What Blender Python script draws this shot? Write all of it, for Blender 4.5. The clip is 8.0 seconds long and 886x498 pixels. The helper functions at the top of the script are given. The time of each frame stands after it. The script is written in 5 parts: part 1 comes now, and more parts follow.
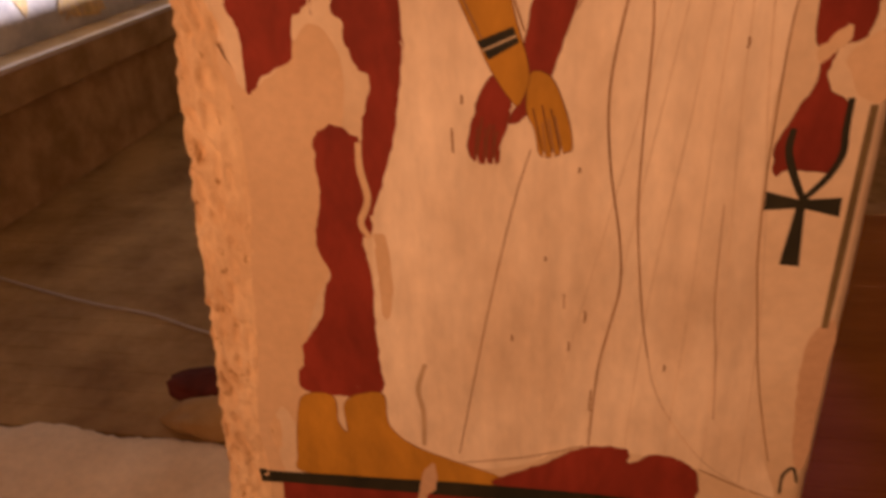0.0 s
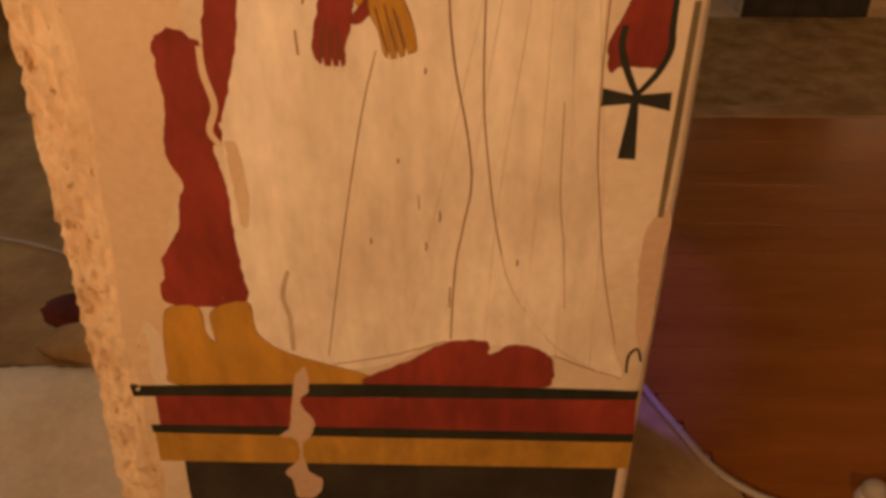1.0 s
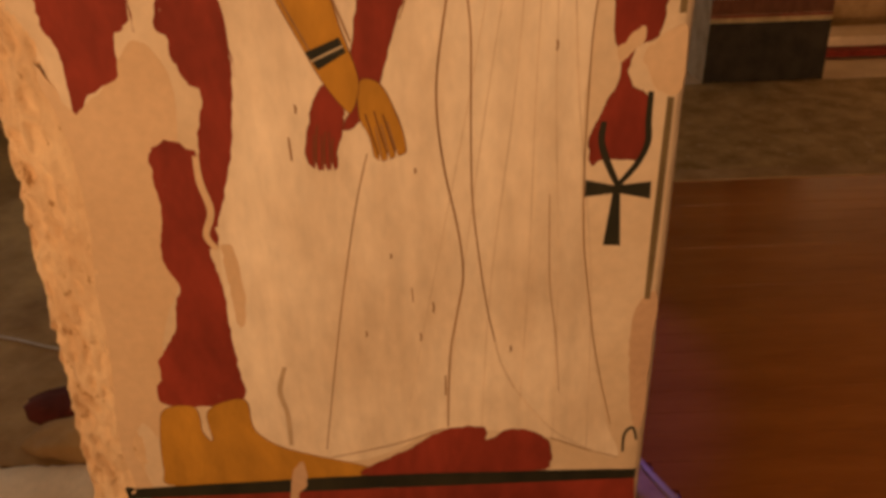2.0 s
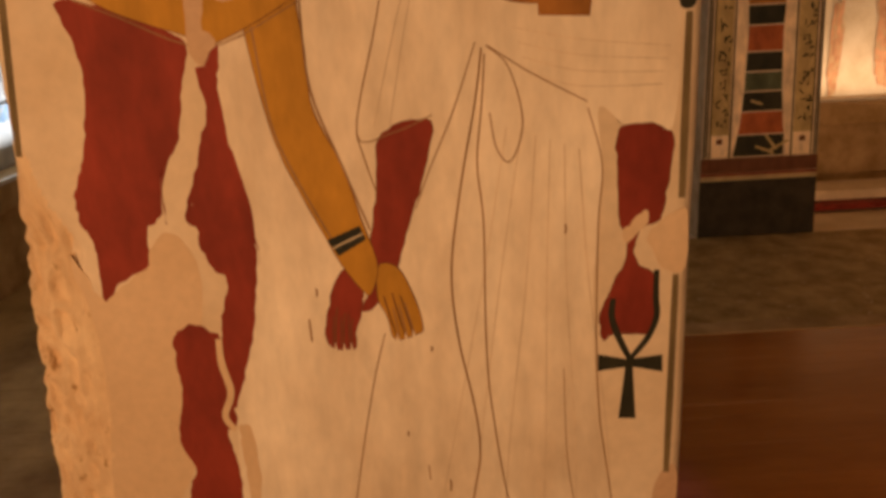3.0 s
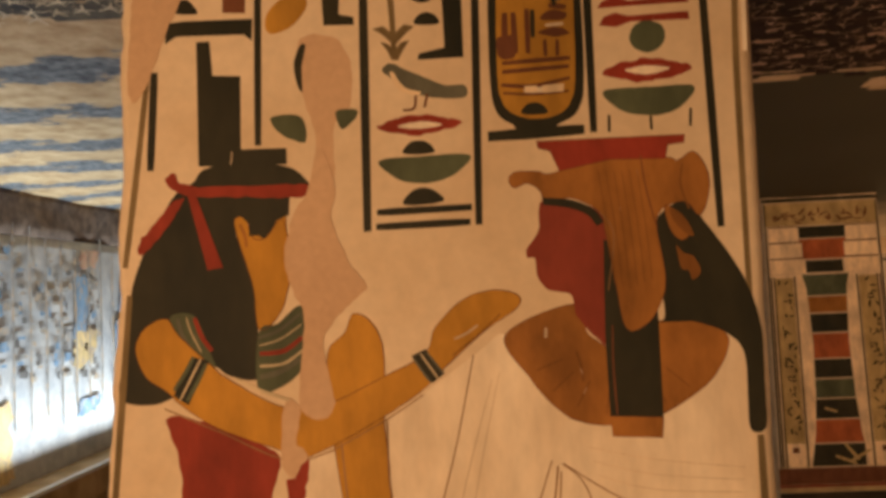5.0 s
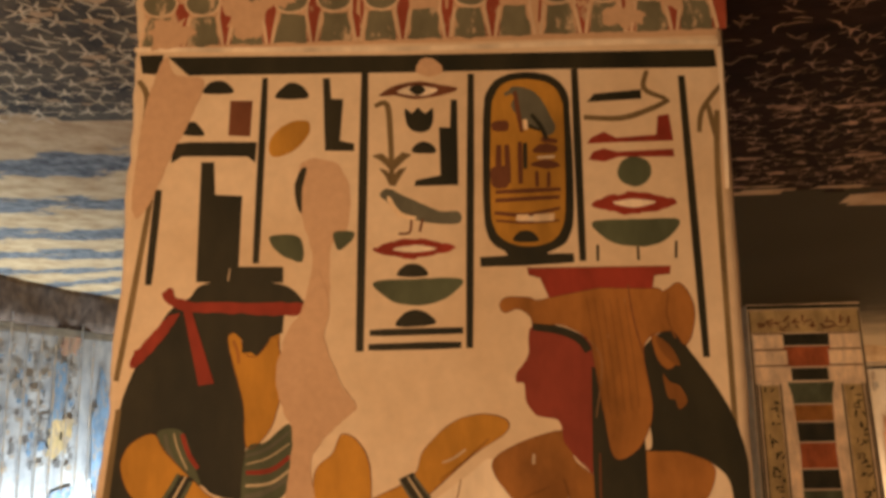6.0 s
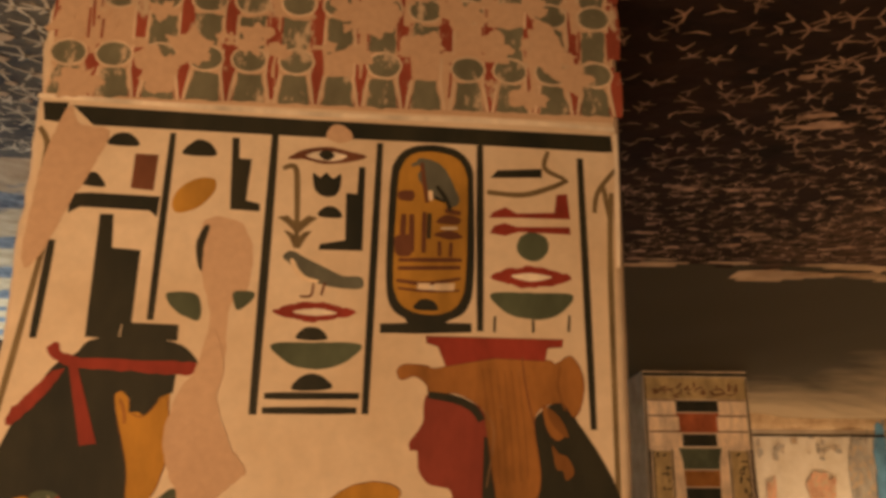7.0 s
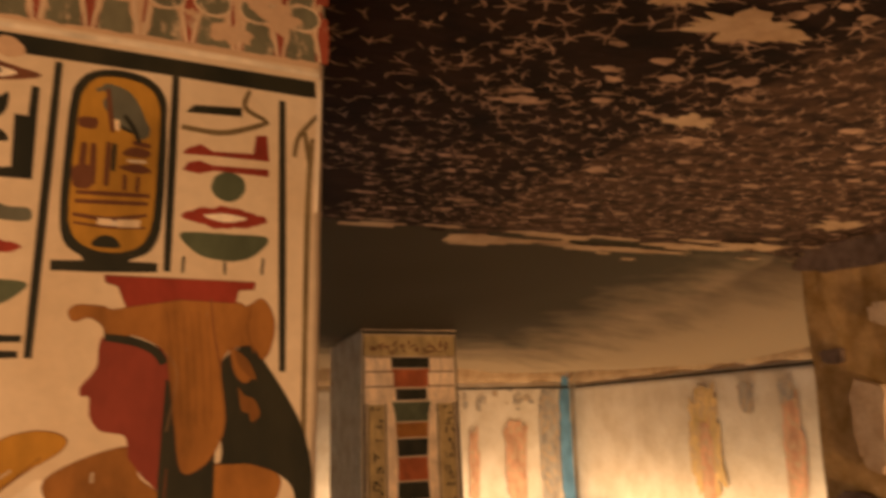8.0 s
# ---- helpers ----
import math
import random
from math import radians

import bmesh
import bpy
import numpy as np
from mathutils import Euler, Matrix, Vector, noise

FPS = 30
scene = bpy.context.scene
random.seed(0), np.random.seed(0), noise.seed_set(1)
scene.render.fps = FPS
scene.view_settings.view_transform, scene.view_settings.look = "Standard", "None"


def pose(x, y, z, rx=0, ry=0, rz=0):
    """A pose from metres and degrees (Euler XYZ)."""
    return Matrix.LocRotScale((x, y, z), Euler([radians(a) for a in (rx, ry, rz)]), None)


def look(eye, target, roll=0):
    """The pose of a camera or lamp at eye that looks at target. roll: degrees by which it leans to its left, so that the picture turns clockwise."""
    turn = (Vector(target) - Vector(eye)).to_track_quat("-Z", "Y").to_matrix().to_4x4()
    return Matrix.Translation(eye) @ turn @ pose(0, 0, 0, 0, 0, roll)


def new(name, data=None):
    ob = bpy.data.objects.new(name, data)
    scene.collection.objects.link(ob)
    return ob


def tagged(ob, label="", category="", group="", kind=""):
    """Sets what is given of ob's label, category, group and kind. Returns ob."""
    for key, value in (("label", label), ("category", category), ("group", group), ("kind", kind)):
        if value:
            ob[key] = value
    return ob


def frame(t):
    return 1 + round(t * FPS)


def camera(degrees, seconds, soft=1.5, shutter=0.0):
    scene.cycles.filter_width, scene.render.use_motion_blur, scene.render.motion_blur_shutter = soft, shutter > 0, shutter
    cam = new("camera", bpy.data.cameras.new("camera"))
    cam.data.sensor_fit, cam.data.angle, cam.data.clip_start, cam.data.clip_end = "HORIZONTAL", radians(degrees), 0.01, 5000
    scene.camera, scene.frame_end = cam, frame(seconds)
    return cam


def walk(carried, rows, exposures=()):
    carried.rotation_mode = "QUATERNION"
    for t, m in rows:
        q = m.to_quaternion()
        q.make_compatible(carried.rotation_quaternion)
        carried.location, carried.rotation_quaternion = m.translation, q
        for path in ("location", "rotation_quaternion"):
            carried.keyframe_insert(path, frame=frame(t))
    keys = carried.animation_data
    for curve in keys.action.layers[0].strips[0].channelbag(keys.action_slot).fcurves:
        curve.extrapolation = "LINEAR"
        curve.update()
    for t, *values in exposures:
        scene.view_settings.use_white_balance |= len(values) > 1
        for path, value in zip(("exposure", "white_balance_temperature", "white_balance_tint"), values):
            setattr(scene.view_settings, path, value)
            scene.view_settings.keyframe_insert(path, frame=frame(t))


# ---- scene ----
cam = camera(59.0, 8.0, soft=3.6, shutter=0.25)
PATH = [
    (0, (0.057, -1.054, 1.433), (-0.264, 0.701, 0.528), -2.4),
    (0.5, (0.11, -1.068, 1.425), (-0.027, 0.634, 0.383), -1.0),
    (1, (0.129, -1.073, 1.424), (0.065, 0.598, 0.327), -0.6),
    (1.2, (0.133, -1.06, 1.439), (0.074, 0.601, 0.326), -1.2),
    (2.5, (0.087, -1.093, 1.487), (0.107, 0.752, 0.716), -2.4),
    (3, (0.084, -1.096, 1.524), (0.095, 0.813, 0.928), -3.0),
    (3.5, (0.083, -1.102, 1.577), (0.058, 0.858, 1.181), -3.6),
    (4, (0.086, -1.105, 1.627), (0.008, 0.883, 1.422), -3.2),
    (4.5, (0.078, -1.118, 1.677), (-0.033, 0.878, 1.645), -3.2),
    (5.8, (0.063, -1.147, 1.764), (-0.016, 0.831, 2.046), -1.4),
    (6, (0.064, -1.156, 1.766), (-0.003, 0.815, 2.097), -1.1),
    (6.5, (0.06, -1.167, 1.774), (0.055, 0.787, 2.198), -0.2),
    (7, (0.076, -1.179, 1.782), (0.238, 0.759, 2.246), 0.4),
    (7.5, (0.083, -1.169, 1.779), (0.533, 0.725, 2.241), -0.4),
    (8, (0.131, -1.188, 1.753), (0.949, 0.602, 2.119), -1.2),
]
walk(
    cam,
    [(t, look(eye, target, roll)) for t, eye, target, roll in PATH],
    exposures=[(0, -0.3, 7450, 45), (0.5, -0.12, 6800, 20), (1, -0.08, 6600, 14), (2.5, -0.22, 6800, 16), (3.5, -0.24, 6700, 16), (4.2, -0.16, 6350, 10), (6.0, -0.04, 6200, 9), (7.3, 0.06, 6050, 7), (8, 0.08, 6550, 12)],
)

# ---- light ----
world = bpy.data.worlds.new("tomb_air")
scene.world = world
world.use_nodes = True
world.node_tree.nodes["Background"].inputs[0].default_value = (1.0, 0.62, 0.36, 1)
world.node_tree.nodes["Background"].inputs[1].default_value = 0.034

FLOOR = -0.39
HIGH = 2.62
WARM = (1.0, 0.56, 0.27)
COOL = (0.86, 0.95, 1.0)


def strip_lamp(name, place, target, length, width, watts, colour):
    data = bpy.data.lights.new(name, "AREA")
    data.shape, data.size, data.size_y = "RECTANGLE", length, width
    data.energy, data.color = watts, colour
    lamp = new(name, data)
    lamp.matrix_world = look(place, target)
    return lamp


KEY = strip_lamp("gallery_light", (-0.85, -2.0, 1.5), (-0.12, 0.0, 1.45), 1.1, 0.6, 42, WARM)
# Unseen lamp added behind the camera to brighten the plank floor.
TOPKEY = strip_lamp("passage_light", (1.2, -3.0, 2.3), (2.6, 2.6, -0.39), 0.6, 0.3, 7.5, WARM)
TOPKEY.data.spread = radians(70)
# Unseen lamp added to brighten the ceiling and far pillar on the right.
RIGHTKEY = strip_lamp("right_gallery_light", (3.3, -2.7, 0.0), (3.5, 2.6, 2.4), 0.8, 0.3, 48, WARM)
RIGHTKEY.data.spread = radians(85)
LEFT_STRIP = strip_lamp("left_bench_light", (-3.12, 4.2, 0.47), (-3.45, 4.2, 1.15), 7.0, 0.06, 108, COOL)
LEFT_STRIP.data.spread = radians(140)
LEFT_STRIP.matrix_world = Matrix.Translation((-3.1, 4.2, 0.47)) @ Matrix.Rotation(radians(90), 4, "Z") @ Matrix.Rotation(radians(175), 4, "X")
BACK_STRIP = strip_lamp("back_bench_light", (3.6, 6.6, 0.47), (3.6, 7.0, 1.1), 3.6, 0.06, 20, (1.0, 0.63, 0.33))
RIGHT_STRIP = strip_lamp("right_bench_light", (5.15, 3.4, 0.47), (5.56, 3.4, 1.0), 6.2, 0.06, 40, (1.0, 0.62, 0.31))
RIGHT_STRIP.matrix_world = Matrix.Translation((5.15, 3.4, 0.47)) @ Matrix.Rotation(radians(-90), 4, "Z") @ Matrix.Rotation(radians(138), 4, "X")

# Unseen spot added behind the pillar to throw a violet pool on the floor.
HIDDEN_SPOT = bpy.data.lights.new("passage_spot", "SPOT")
HIDDEN_SPOT.energy, HIDDEN_SPOT.color, HIDDEN_SPOT.spot_size, HIDDEN_SPOT.spot_blend, HIDDEN_SPOT.shadow_soft_size = 95, (0.24, 0.12, 1.0), radians(53.5), 0.4, 0.03
new("passage_spot", HIDDEN_SPOT).location = (0.05, 1.38, 2.0)

# ---- materials ----


def nodes_of(name):
    m = bpy.data.materials.new(name)
    m.use_nodes = True
    t = m.node_tree
    return m, t, t.nodes["Principled BSDF"]


def add_noise(t, scale, detail=6.0, rough=0.6, stretch=(1, 1, 1)):
    geo = t.nodes.new("ShaderNodeNewGeometry")
    mapping = t.nodes.new("ShaderNodeMapping")
    mapping.inputs["Scale"].default_value = stretch
    t.links.new(geo.outputs["Position"], mapping.inputs["Vector"])
    n = t.nodes.new("ShaderNodeTexNoise")
    n.inputs["Scale"].default_value, n.inputs["Detail"].default_value, n.inputs["Roughness"].default_value = scale, detail, rough
    t.links.new(mapping.outputs["Vector"], n.inputs["Vector"])
    return n.outputs["Fac"]


def ramp(t, fac, lo, hi, a, b):
    r = t.nodes.new("ShaderNodeValToRGB")
    r.color_ramp.elements[0].position, r.color_ramp.elements[1].position = lo, hi
    r.color_ramp.elements[0].color, r.color_ramp.elements[1].color = (*a, 1), (*b, 1)
    t.links.new(fac, r.inputs["Fac"])
    return r.outputs["Color"]


def mix(t, fac, a, b):
    m = t.nodes.new("ShaderNodeMix")
    m.data_type = "RGBA"
    for value, socket in ((fac, m.inputs[0]), (a, m.inputs[6]), (b, m.inputs[7])):
        if isinstance(value, (tuple, float, int)):
            socket.default_value = (*value, 1) if isinstance(value, tuple) else value
        else:
            t.links.new(value, socket)
    return m.outputs[2]


def shade(c, k):
    return tuple(min(1.0, v * k) for v in c)


def surface(name, colour, other, scale=6.0, fine=60.0, rough=0.8, bump=0.15, wear=None, wear_at=0.68, stretch=(1, 1, 1), spread=(0.35, 0.65), streak=0.0):
    """Two-scale mottled surface; wear is a third colour that breaks through where the noise is high, for worn spots and
    painted pit shade.
    """
    m, t, p = nodes_of(name)
    big = ramp(t, add_noise(t, scale, 5, 0.6, stretch), *spread, colour, other)
    small = ramp(t, add_noise(t, fine, 4, 0.6, stretch), 0.3, 0.7, (0.93, 0.93, 0.92), (1.06, 1.05, 1.04))
    mul = t.nodes.new("ShaderNodeMix")
    mul.data_type, mul.blend_type = "RGBA", "MULTIPLY"
    mul.inputs[0].default_value = 1.0
    t.links.new(big, mul.inputs[6])
    t.links.new(small, mul.inputs[7])
    out = mul.outputs[2]
    if streak:
        lines = ramp(t, add_noise(t, 6.0, 6, 0.6, (4, 1, 0.9)), 0.36, 0.62, (1 - streak, 1 - streak, 1 - streak), (1.05, 1.05, 1.05))
        more = t.nodes.new("ShaderNodeMix")
        more.data_type, more.blend_type = "RGBA", "MULTIPLY"
        more.inputs[0].default_value = 1.0
        t.links.new(out, more.inputs[6])
        t.links.new(lines, more.inputs[7])
        out = more.outputs[2]
    if wear:
        mask = ramp(t, add_noise(t, scale * 3.1, 8, 0.7, stretch), wear_at, wear_at + 0.06, (0, 0, 0), (1, 1, 1))
        out = mix(t, mask, out, wear)
    t.links.new(out, p.inputs["Base Color"])
    p.inputs["Roughness"].default_value = rough
    p.inputs["Specular IOR Level"].default_value = 0.5 if rough < 0.5 else 0.2
    b = t.nodes.new("ShaderNodeBump")
    b.inputs["Strength"].default_value, b.inputs["Distance"].default_value = bump, 0.01
    t.links.new(add_noise(t, fine * 0.7, 8, 0.65), b.inputs["Height"])
    t.links.new(b.outputs["Normal"], p.inputs["Normal"])
    return m


def paint(name, colour, rough=0.72, wear_at=0.70, vary=0.28, stretch=(1, 1, 0.5), streak=0.07):
    return surface(name, shade(colour, 1 - vary), shade(colour, 1 + vary), 9.0, 70.0, rough, 0.05, (0.52, 0.40, 0.27), wear_at, stretch, streak=streak)


plaster = surface("cream_plaster", (0.61, 0.48, 0.325), (0.72, 0.60, 0.44), 3.5, 45.0, 0.8, 0.10, (0.52, 0.38, 0.24), 0.71)
# The dark third colour paints in the shade of pits in the rough face.
rough_plaster = surface("rough_lime_plaster", (0.66, 0.46, 0.27), (0.82, 0.63, 0.40), 13.0, 60.0, 0.9, 0.8, (0.42, 0.25, 0.11), 0.595, (1, 1, 0.55), (0.36, 0.62))
repair = surface("smooth_mortar_repair", (0.51, 0.345, 0.22), (0.58, 0.405, 0.265), 2.5, 80.0, 0.85, 0.08)
gown = surface("white_gown_paint", (0.64, 0.52, 0.375), (0.86, 0.76, 0.60), 4.0, 50.0, 0.75, 0.05, (0.60, 0.47, 0.32), 0.70, (1.0, 1, 0.5), streak=0.09)
red = paint("red_ochre_paint", (0.235, 0.034, 0.019))
bskin = paint("red_brown_paint", (0.225, 0.044, 0.026), vary=0.15)
gold = paint("yellow_ochre_paint", (0.45, 0.225, 0.028), vary=0.18, streak=0.1)
bgold = paint("brown_ochre_paint", (0.30, 0.128, 0.028), vary=0.3, streak=0.16)
ochre = paint("golden_ochre_paint", (0.41, 0.215, 0.03))
dark = surface("blue_black_paint", (0.014, 0.016, 0.011), (0.034, 0.032, 0.018), 7.0, 60.0, 0.65, 0.06, (0.16, 0.10, 0.05), 0.70, (1, 1, 0.5), streak=0.1)
green = paint("malachite_green_paint", (0.075, 0.092, 0.055), 0.7, 0.71)
slate = paint("slate_blue_paint", (0.11, 0.112, 0.085))
olive = paint("faded_olive_paint", (0.17, 0.125, 0.06))
orange_red = paint("orange_red_paint", (0.36, 0.10, 0.035))
rust_rock = surface("rusty_rough_rock", (0.30, 0.185, 0.060), (0.50, 0.33, 0.14), 7.0, 45.0, 0.9, 0.7, (0.62, 0.47, 0.30), 0.62)
far_stone = surface("olive_brown_flagstone", (0.28, 0.18, 0.07), (0.50, 0.35, 0.16), 5.0, 50.0, 0.8, 0.4, (0.58, 0.45, 0.28), 0.60)
far_white = paint("aged_white_paint", (0.78, 0.62, 0.42))
far_tan = paint("aged_bead_paint", (0.42, 0.315, 0.145))
old_green = paint("faded_green_paint", (0.15, 0.145, 0.095), 0.8, 0.55)
old_red = paint("faded_red_paint", (0.27, 0.062, 0.034), 0.8, 0.545)
old_white = paint("faded_white_paint", (0.60, 0.46, 0.32), 0.8, 0.55)
maroon = paint("maroon_band_paint", (0.20, 0.038, 0.018))
brown = paint("dark_red_brown_paint", (0.13, 0.05, 0.024))
ink = paint("brown_ink_line", (0.27, 0.155, 0.075), 0.8, 0.66)
worn_smear = paint("worn_grey_smear", (0.46, 0.35, 0.225), 0.85, 0.60)
tan = paint("pale_bead_paint", (0.50, 0.42, 0.28))
outline_ink = paint("dark_red_outline", (0.15, 0.06, 0.025), 0.8, 0.72)
pleat = paint("faint_pleat_line", (0.62, 0.50, 0.36), 0.8, 0.56)
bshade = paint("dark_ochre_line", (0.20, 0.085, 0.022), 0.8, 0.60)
white = paint("chalk_white_paint", (0.72, 0.63, 0.50))
dado = surface("black_dado_paint", (0.022, 0.019, 0.013), (0.048, 0.038, 0.024), 7.0, 60.0, 0.7, 0.15, (0.38, 0.28, 0.17), 0.70)
# One night ceiling in lit and shaded tones; the light is in the colour.
night_lit = surface("lit_night_ceiling", (0.040, 0.042, 0.044), (0.15, 0.135, 0.10), 9.0, 40.0, 0.85, 0.5, (0.42, 0.32, 0.19), 0.605)
# Star paint with the right side's lack of light put into its colour.
star_shaded = surface("shaded_star_paint", (0.20, 0.135, 0.09), (0.58, 0.41, 0.29), 14.0, 60.0, 0.8, 0.1)
night_shaded = surface("shaded_night_ceiling", (0.006, 0.004, 0.004), (0.030, 0.017, 0.013), 6.0, 40.0, 0.85, 0.5, (0.17, 0.105, 0.065), 0.68, (0.7, 1.5, 1))
# Real flaking, with this area's extra light also put into the colour.
night_worn_lit = surface("flaked_lit_night_ceiling", (0.011, 0.008, 0.006), (0.11, 0.068, 0.044), 10.0, 40.0, 0.85, 0.6, (0.36, 0.235, 0.14), 0.63, (0.8, 1.6, 1))
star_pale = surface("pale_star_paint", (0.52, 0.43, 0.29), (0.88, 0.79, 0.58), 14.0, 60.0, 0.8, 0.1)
bare_rock = surface("bare_limestone", (0.42, 0.30, 0.18), (0.60, 0.47, 0.31), 5.0, 40.0, 0.9, 0.6)


def banded_ceiling():
    """Night-blue bands of dabbed paint alternating with bare ochre plaster, both badly flaked."""
    m, t, p = nodes_of("blue_and_ochre_banded_ceiling")
    geo = t.nodes.new("ShaderNodeNewGeometry")
    xyz = t.nodes.new("ShaderNodeSeparateXYZ")
    t.links.new(geo.outputs["Position"], xyz.inputs[0])

    def calc(op, a, b=0.0):
        n = t.nodes.new("ShaderNodeMath")
        n.operation = op
        for value, socket in ((a, n.inputs[0]), (b, n.inputs[1])):
            if isinstance(value, float):
                socket.default_value = value
            else:
                t.links.new(value, socket)
        return n.outputs[0]

    sway = calc("MULTIPLY", calc("SUBTRACT", add_noise(t, 1.6, 4, 0.6), 0.5), 0.55)
    phase = calc("MULTIPLY", calc("SUBTRACT", calc("ADD", xyz.outputs[1], sway), 1.22), 9.2)
    flake = calc("MULTIPLY", calc("SUBTRACT", add_noise(t, 4.6, 8, 0.7, (0.75, 1.25, 1)), 0.5), 6.0)
    band = calc("MULTIPLY_ADD", calc("ADD", calc("SINE", phase), flake), 0.25)
    band.node.inputs[2].default_value = 0.5
    blue = ramp(t, add_noise(t, 19.0, 5, 0.65), 0.36, 0.68, (0.035, 0.042, 0.055), (0.23, 0.25, 0.26))
    ochre_bare = ramp(t, add_noise(t, 8.0, 6, 0.65), 0.32, 0.68, (0.33, 0.20, 0.08), (0.62, 0.47, 0.27))
    t.links.new(mix(t, ramp(t, band, 0.37, 0.47, (0, 0, 0), (1, 1, 1)), blue, ochre_bare), p.inputs["Base Color"])
    p.inputs["Roughness"].default_value = 0.85
    b = t.nodes.new("ShaderNodeBump")
    b.inputs["Strength"].default_value, b.inputs["Distance"].default_value = 0.5, 0.012
    t.links.new(add_noise(t, 28.0, 8, 0.65), b.inputs["Height"])
    t.links.new(b.outputs["Normal"], p.inputs["Normal"])
    return m


stripes = banded_ceiling()


def glow_plaster():
    """Ceiling plaster with light painted in: the colour pales in blotches towards the cove over the benches."""
    m, t, p = nodes_of("plaster_with_painted_glow")
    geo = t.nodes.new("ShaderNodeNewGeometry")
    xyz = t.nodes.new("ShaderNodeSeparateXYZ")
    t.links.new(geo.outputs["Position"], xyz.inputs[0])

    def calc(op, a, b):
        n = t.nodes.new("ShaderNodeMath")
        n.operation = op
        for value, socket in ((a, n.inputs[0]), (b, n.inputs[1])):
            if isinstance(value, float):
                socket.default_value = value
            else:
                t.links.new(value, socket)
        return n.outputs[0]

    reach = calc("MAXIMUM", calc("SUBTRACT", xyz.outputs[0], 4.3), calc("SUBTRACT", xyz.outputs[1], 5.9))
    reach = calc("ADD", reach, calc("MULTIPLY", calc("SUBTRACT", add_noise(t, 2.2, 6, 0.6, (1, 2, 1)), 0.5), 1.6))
    # dark-to-pale ramp stands in for the bench lamps' light on the cove
    lit_fade = ramp(t, calc("MULTIPLY", calc("ADD", reach, 0.9), 0.5), 0.12, 0.76, (0.039, 0.036, 0.018), (0.36, 0.285, 0.185))
    t.links.new(lit_fade, p.inputs["Base Color"])
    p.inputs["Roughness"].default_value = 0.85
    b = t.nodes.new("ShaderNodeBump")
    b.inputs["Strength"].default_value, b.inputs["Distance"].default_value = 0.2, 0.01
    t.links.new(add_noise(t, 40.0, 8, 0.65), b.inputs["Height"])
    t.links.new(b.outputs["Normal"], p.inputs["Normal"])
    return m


painted_glow = glow_plaster()
dark_rock = surface("dark_rough_rock", (0.09, 0.065, 0.05), (0.22, 0.16, 0.12), 9.0, 45.0, 0.9, 0.8)
cool_wall = surface("blue_white_wall_plaster", (0.42, 0.44, 0.46), (0.66, 0.66, 0.64), 5.0, 45.0, 0.8, 0.2, (0.22, 0.19, 0.17), 0.66)
wall_paint = surface("bleached_wall_plaster", (0.62, 0.56, 0.46), (0.76, 0.72, 0.64), 4.0, 45.0, 0.8, 0.15, (0.42, 0.33, 0.24), 0.69)
bench_stone = surface("bench_limestone", (0.32, 0.205, 0.09), (0.52, 0.36, 0.19), 4.0, 50.0, 0.85, 0.3)
floor_stone = surface("dusty_limestone", (0.66, 0.52, 0.35), (0.82, 0.68, 0.49), 3.0, 35.0, 0.9, 0.4)
wood = surface("varnished_redwood", (0.28, 0.09, 0.015), (0.39, 0.135, 0.024), 2.0, 20.0, 0.24, 0.012, None, 0.7, (0.4, 2, 1))
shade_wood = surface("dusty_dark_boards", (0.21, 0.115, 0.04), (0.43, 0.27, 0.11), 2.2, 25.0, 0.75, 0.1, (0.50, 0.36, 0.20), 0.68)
mortar = surface("pale_mortar", (0.60, 0.435, 0.27), (0.68, 0.51, 0.335), 3.0, 60.0, 0.85, 0.1)
cable_white = surface("white_cable_sheath", (0.42, 0.36, 0.30), (0.5, 0.44, 0.36), 20.0, 90.0, 0.5, 0.02)
metal_white = surface("white_lamp_housing", (0.62, 0.58, 0.5), (0.7, 0.66, 0.58), 12.0, 90.0, 0.45, 0.03)
red_cloth = surface("dark_red_mat", (0.075, 0.015, 0.009), (0.12, 0.024, 0.014), 14.0, 120.0, 0.9, 0.3)
sky_blue = paint("egyptian_blue_paint", (0.13, 0.31, 0.54))

# ---- building helpers ----


def to_object(name, bm, materials, parent=None, label="", smooth=False):
    mesh = bpy.data.meshes.new(name)
    bm.normal_update()
    bm.to_mesh(mesh)
    bm.free()
    for m in materials if isinstance(materials, (list, tuple)) else [materials]:
        mesh.materials.append(m)
    if smooth:
        for poly in mesh.polygons:
            poly.use_smooth = True
    ob = new(name, mesh)
    if parent:
        ob.parent = parent
    if label:
        tagged(ob, label=label)
    return ob


def part(name, bm, material, parent, label=""):
    return to_object(name, bm, material, parent, label)


def box(bm, x0, x1, y0, y1, z0, z1, bevel=0.0, index=0):
    v = [bm.verts.new((x, y, z)) for z in (z0, z1) for y in (y0, y1) for x in (x0, x1)]
    made = [bm.faces.new([v[i] for i in q]) for q in ((0, 2, 3, 1), (4, 5, 7, 6), (0, 1, 5, 4), (2, 6, 7, 3), (0, 4, 6, 2), (1, 3, 7, 5))]
    for f in made:
        f.material_index = index
    if bevel:
        edges = {e for f in made for e in f.edges}
        bmesh.ops.bevel(bm, geom=list(edges), offset=bevel, segments=2, affect="EDGES", profile=0.6)
    return made


